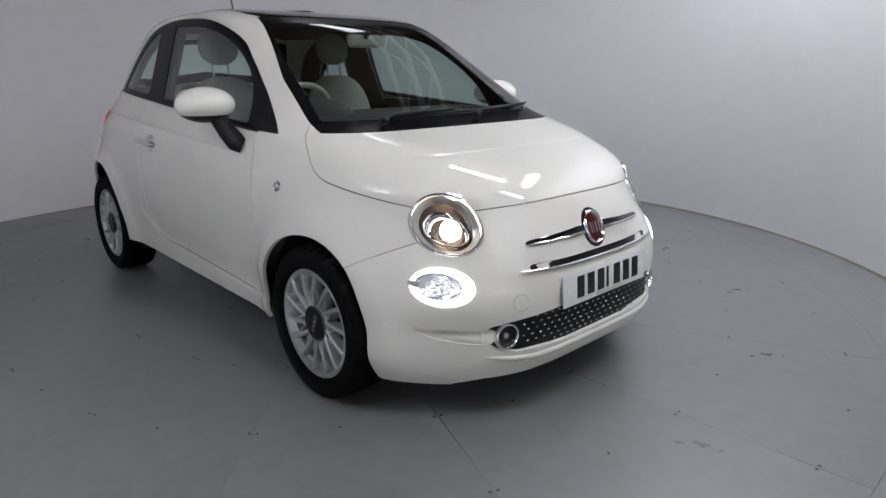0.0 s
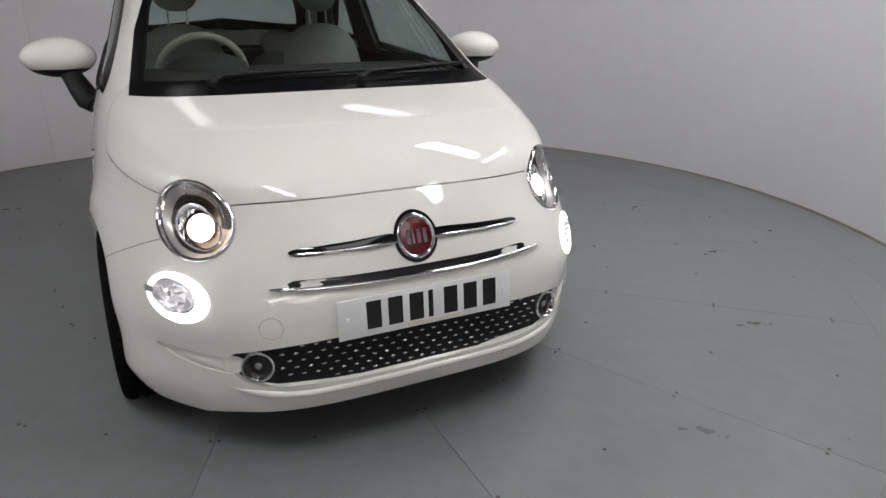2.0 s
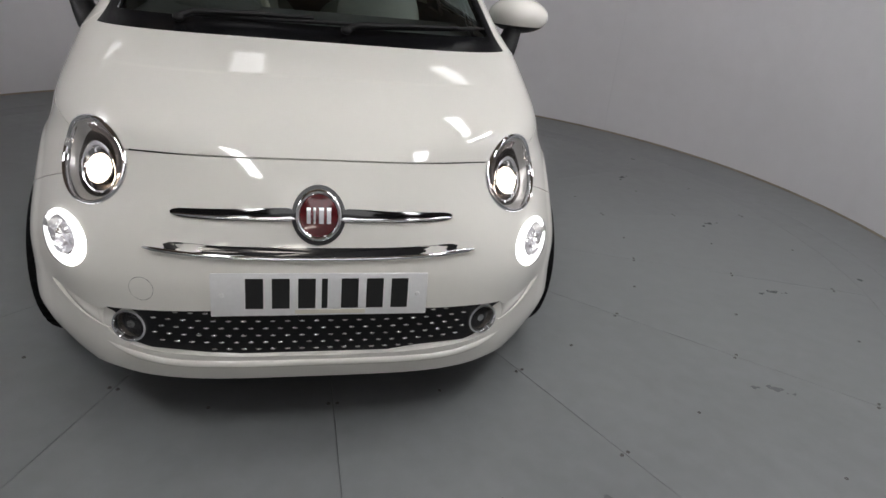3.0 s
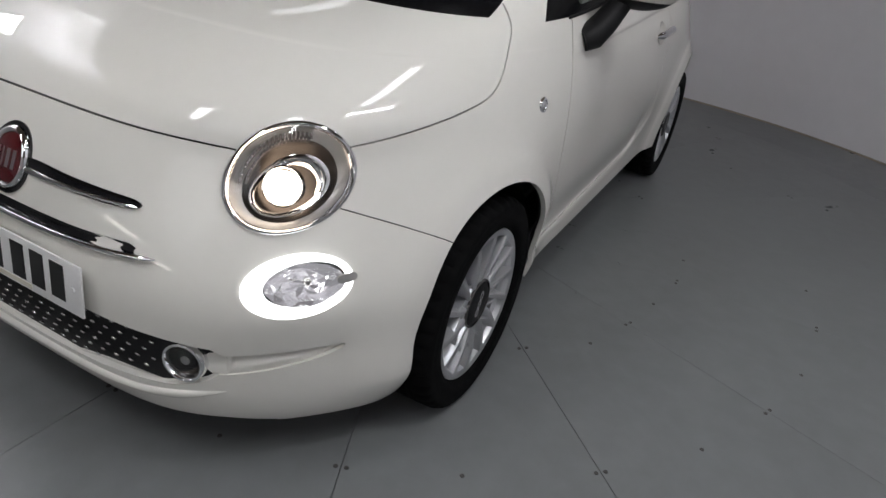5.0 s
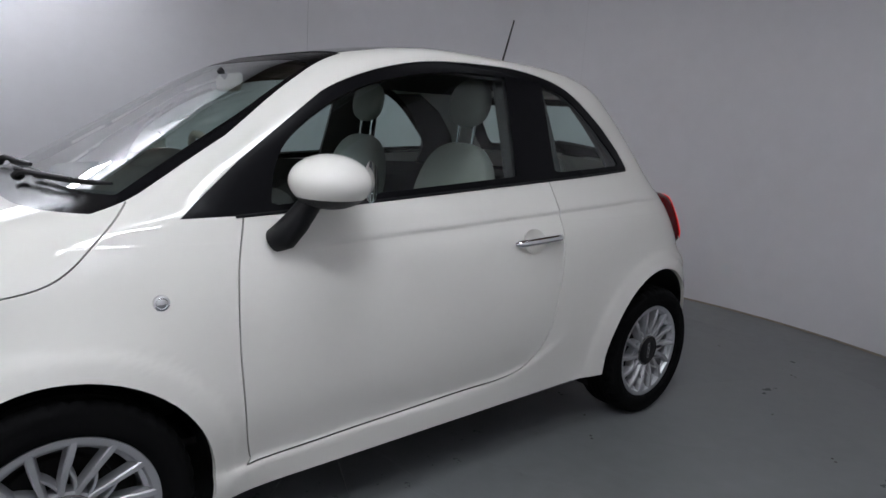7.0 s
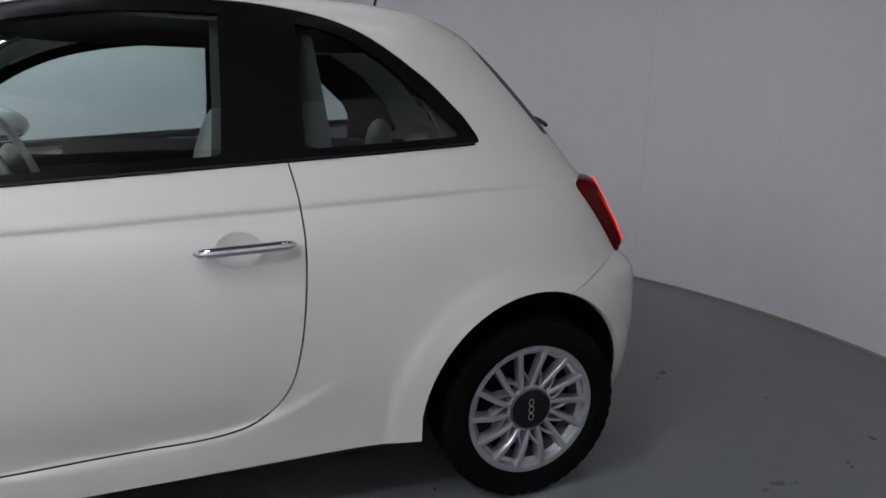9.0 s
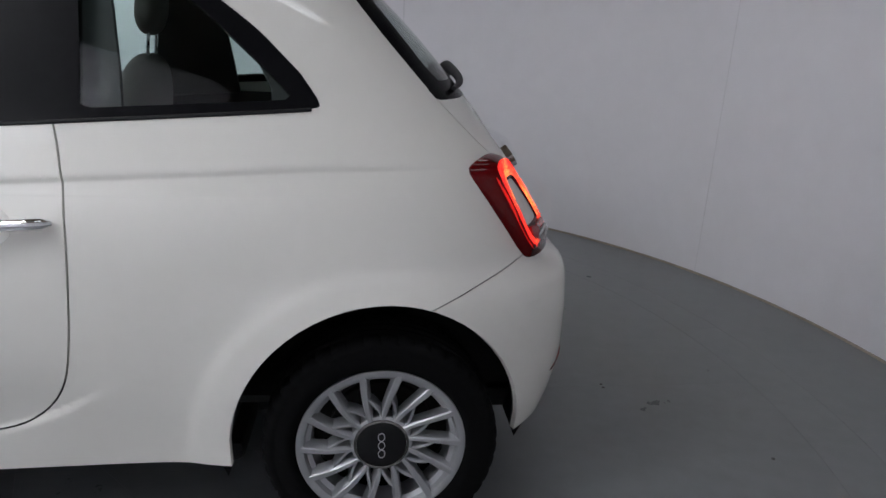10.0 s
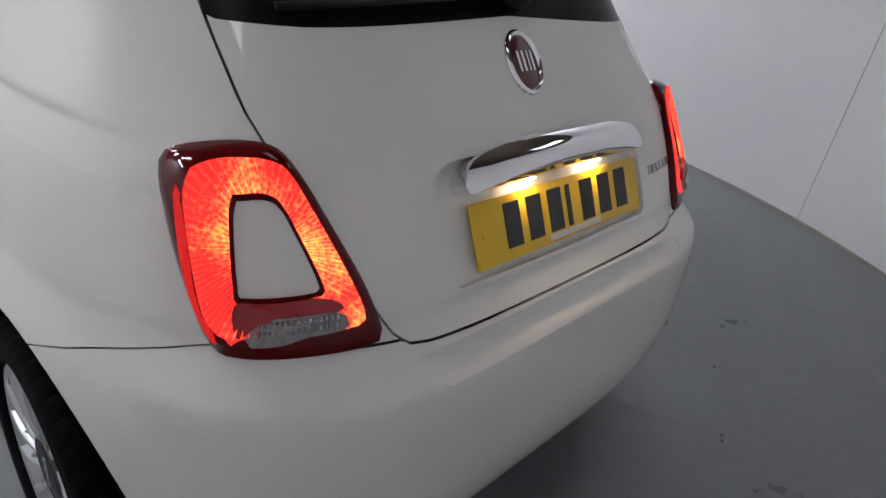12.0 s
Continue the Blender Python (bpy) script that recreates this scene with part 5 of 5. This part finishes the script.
both_sides("door_handle", lambda: tube(SIDE.place([(x, 0.8345 - 0.011 * (x + 0.225) / 0.235) for x in np.linspace(-0.462, -0.222, 16)], [0.004, 0.014] + [0.021] * 12 + [0.014, 0.004]), [0.006] + [0.0135] * 14 + [0.006], 12, flat=1.0), CHROME, doors, "chrome bar door handle")
AT = Vector(SIDE.place([(0.934, 0.772)], -0.001)[0])
rep = both_sides("side_indicator", lambda: turned(lathe([(0.0, 0.007), (0.010, 0.0065), (0.013, 0.004), (0.014, 0.0065), (0.018, 0.0055), (0.0205, 0.0)], 32), AT, (0.1, 0.99, 0.08)), CHROME, car, "small round clear side indicator")


def cut_ball(at, half, turn, low, high):
    bm = ball(at, half, turn, u=40, v=28)
    for z, sign in ((low, -1), (high, 1)):
        bmesh.ops.bisect_plane(bm, geom=bm.verts[:] + bm.edges[:] + bm.faces[:], plane_co=(at[0], at[1], at[2] + z), plane_no=(0, 0, sign), clear_outer=True)
    return bm


MIR = (0.540, 0.850, 1.060)
mir = both_sides("door_mirror", lambda: cut_ball(MIR, (0.106, 0.124, 0.070), (0, 0, -20), -0.038, 0.2), PAINT, doors, "ivory oval door mirror on a black arm", 80)
both_sides("mirror_base", lambda: cut_ball((MIR[0], MIR[1], MIR[2] - 0.001), (0.105, 0.123, 0.069), (0, 0, -20), -0.1, -0.037), BLACK, mir, "black lower mirror shell", 80)
both_sides("mirror_glass", lambda: turned(lathe([(0.0, 0.004), (0.050, 0.003), (0.056, 0.0)], 32), (MIR[0] - 0.103, MIR[1] + 0.03, MIR[2] + 0.002), (-1, 0.25, 0.0)), MIRROR, mir, "mirror glass")
both_sides("mirror_arm", lambda: tube([(0.645, 0.755, 0.898), (0.628, 0.775, 0.912), (0.605, 0.796, 0.950), (0.578, 0.822, 1.005), (0.566, 0.836, 1.030)], [0.040, 0.048, 0.044, 0.037, 0.038], 16, flat=0.8), BLACK, mir, "black mirror arm")
# window lips
both_sides("belt_strip", lambda: tube(SIDE.place([(x, 0.9605 + (0.74 - x) * 0.0705) for x in np.linspace(0.74, -0.985, 60)], 0.001), 0.0045, 8), BLACK, car, "black belt seal")

# ---- wipers and cowl ----
def wiper(points, blade):
    a = tube(points, [0.012, 0.010, 0.008, 0.006, 0.005][:len(points)], 8)
    return tube(blade, [0.004] + [0.007] * (len(blade) - 2) + [0.004], 8, a)


def on_screen(y, z, off):
    return tuple(FRONT.place([(y, z)], off)[0])


part("wiper", wiper([on_screen(-0.40, 0.985, 0.02), on_screen(-0.36, 0.992, 0.030), on_screen(-0.20, 0.998, 0.030), on_screen(0.0, 1.005, 0.024)], [on_screen(y, 0.996 + 0.018 * (y + 0.32), 0.014) for y in np.linspace(-0.36, 0.14, 10)]), BLACK, car, "black windscreen wiper")
part("wiper", wiper([on_screen(0.10, 0.983, 0.02), on_screen(0.14, 0.990, 0.030), on_screen(0.30, 0.997, 0.030), on_screen(0.47, 1.008, 0.024)], [on_screen(y, 0.994 + 0.05 * (y - 0.10), 0.014) for y in np.linspace(0.12, 0.58, 10)]), BLACK, car, "black windscreen wiper")
for y in (-0.40, 0.10):
    part("wiper_pivot", ball(on_screen(y, 0.984, 0.018), (0.018, 0.018, 0.014), u=16, v=10), BLACK, car)

# ---- cabin ----
dash = box((0.46, 1.24, 0.22), (0.72, 0, 0.888), (0, 4, 0), 0.06, segments=4)
part("dashboard", dash, LINING, car, "dark dashboard top")
part("dashboard_fascia", box((0.06, 1.16, 0.12), (0.495, 0, 0.870), (0, 8, 0), 0.025, segments=3), IVORY_TRIM, car, "ivory dashboard fascia")
part("instrument_hood", ball((0.57, -0.345, 0.985), (0.14, 0.165, 0.082)), LINING, car, "black instrument hood")


def ring(at, radius, thick, turn):
    bm = bmesh.new()
    m = pose(*at, *turn)
    rings = []
    for k in range(48):
        a = 2 * math.pi * k / 48
        c = Vector((0, math.cos(a), math.sin(a))) * radius
        rings.append([bm.verts.new(m @ (c * (1 + thick / radius * math.cos(b)) + Vector((thick * math.sin(b), 0, 0)))) for b in (2 * math.pi * j / 10 for j in range(10))])
    for k in range(48):
        p, q = rings[k], rings[(k + 1) % 48]
        for j in range(10):
            bm.faces.new((p[j], q[j], q[(j + 1) % 10], p[(j + 1) % 10]))
    bmesh.ops.recalc_face_normals(bm, faces=bm.faces)
    return bm


steer = part("steering_wheel", ring((0.385, -0.345, 0.965), 0.175, 0.015, (0, 24, 0)), IVORY_TRIM, car, "ivory steering wheel")
part("steering_hub", ball((0.395, -0.345, 0.960), (0.035, 0.062, 0.058)), IVORY_TRIM, steer)
for a in (200, 340, 270):
    part("steering_spoke", tube([(0.395, -0.345 + 0.05 * math.cos(radians(a)), 0.96 + 0.05 * math.sin(radians(a))), (0.388 - 0.07 * math.sin(radians(a)), -0.345 + 0.17 * math.cos(radians(a)), 0.965 + 0.155 * math.sin(radians(a)))], 0.014, 8), IVORY_TRIM, steer)
part("rear_view_mirror", box((0.03, 0.20, 0.062), (0.465, 0.0, 1.322), (0, -8, 0), 0.02, segments=3), IVORY_TRIM, car, "ivory interior mirror")
part("mirror_stalk", tube([(0.47, 0, 1.335), (0.50, 0, 1.362)], 0.012, 8), BLACK, car)


def soft_box(size, at, turn, power=3.2):
    """A pillow form: a ball squared off."""
    bm = bmesh.new()
    bmesh.ops.create_uvsphere(bm, u_segments=36, v_segments=24, radius=1)
    m = pose(*at, *turn)
    for v in bm.verts:
        r = (abs(v.co.x) ** power + abs(v.co.y) ** power + abs(v.co.z) ** power) ** (-1 / power)
        v.co = m @ Vector((v.co.x * r * size[0] / 2, v.co.y * r * size[1] / 2, v.co.z * r * size[2] / 2))
    return bm


def seat(x, y, wide, low, label, rise=0.0):
    back = part("seat", soft_box((0.15, wide * 0.93, 0.62), (x, y, low + 0.28), (0, -13, 0), 2.7), SEATCLOTH, car, label)
    part("seat_cushion", soft_box((0.52, wide, 0.17), (x + 0.30, y, low - 0.02), (0, -6, 0)), SEATCLOTH, back)
    part("headrest", soft_box((0.09, 0.215, 0.185), (x - 0.085, y, low + 0.735 + rise), (0, -10, 0), 2.3), SEATCLOTH, back)
    for d in (-0.045, 0.045):
        part("headrest_post", tube([(x - 0.065, y + d, low + 0.52), (x - 0.083, y + d, low + 0.69 + rise)], 0.006, 8), CHROME, back)


for y in (0.36, -0.36):
    seat(-0.27, y, 0.47, 0.575, "pale grey leather front seat with round headrest")
for y in (0.27, -0.27):
    seat(-0.86, y, 0.50, 0.41, "pale grey rear seat with low round headrest", -0.12)
roof_in = half_body()
bmesh.ops.delete(roof_in, geom=[f for f in roof_in.faces if not (f.calc_center_median().z > 1.415 and -1.0 < f.calc_center_median().x < 0.34)], context="FACES")
roof_in = joined(roof_in, mirrored(roof_in))
for v in roof_in.verts:
    v.co.z -= 0.03
part("headlining", roof_in, LINING, car, "grey headlining")
B_TRIM = [(-0.27, 1.00), (-0.585, 1.02), (-0.575, 1.15), (-0.560, 1.28), (-0.545, 1.395), (-0.42, 1.415), (-0.29, 1.41), (-0.285, 1.20)]
both_sides("pillar_trim", lambda: patch(SIDE, B_TRIM, -0.035, rim=-0.050, rings=4), LINING, car, "dark inner pillar trim")
C_TRIM = [(-0.900, 1.03), (-0.905, 1.12), (-0.870, 1.19), (-0.800, 1.275), (-0.730, 1.345), (-0.66, 1.385), (-0.80, 1.40), (-0.95, 1.31), (-1.06, 1.20), (-1.13, 1.08), (-1.05, 1.02)]
both_sides("pillar_trim", lambda: patch(SIDE, C_TRIM, -0.035, rim=-0.050, rings=4), LINING, car, "dark inner rear pillar trim")
part("parcel_shelf", box((0.40, 1.0, 0.02), (-1.13, 0, 0.98), bevel=0.006), LINING, car, "black parcel shelf")
part("cabin_floor", box((2.0, 1.25, 0.02), (-0.15, 0, 0.33), bevel=0), LINING, car)
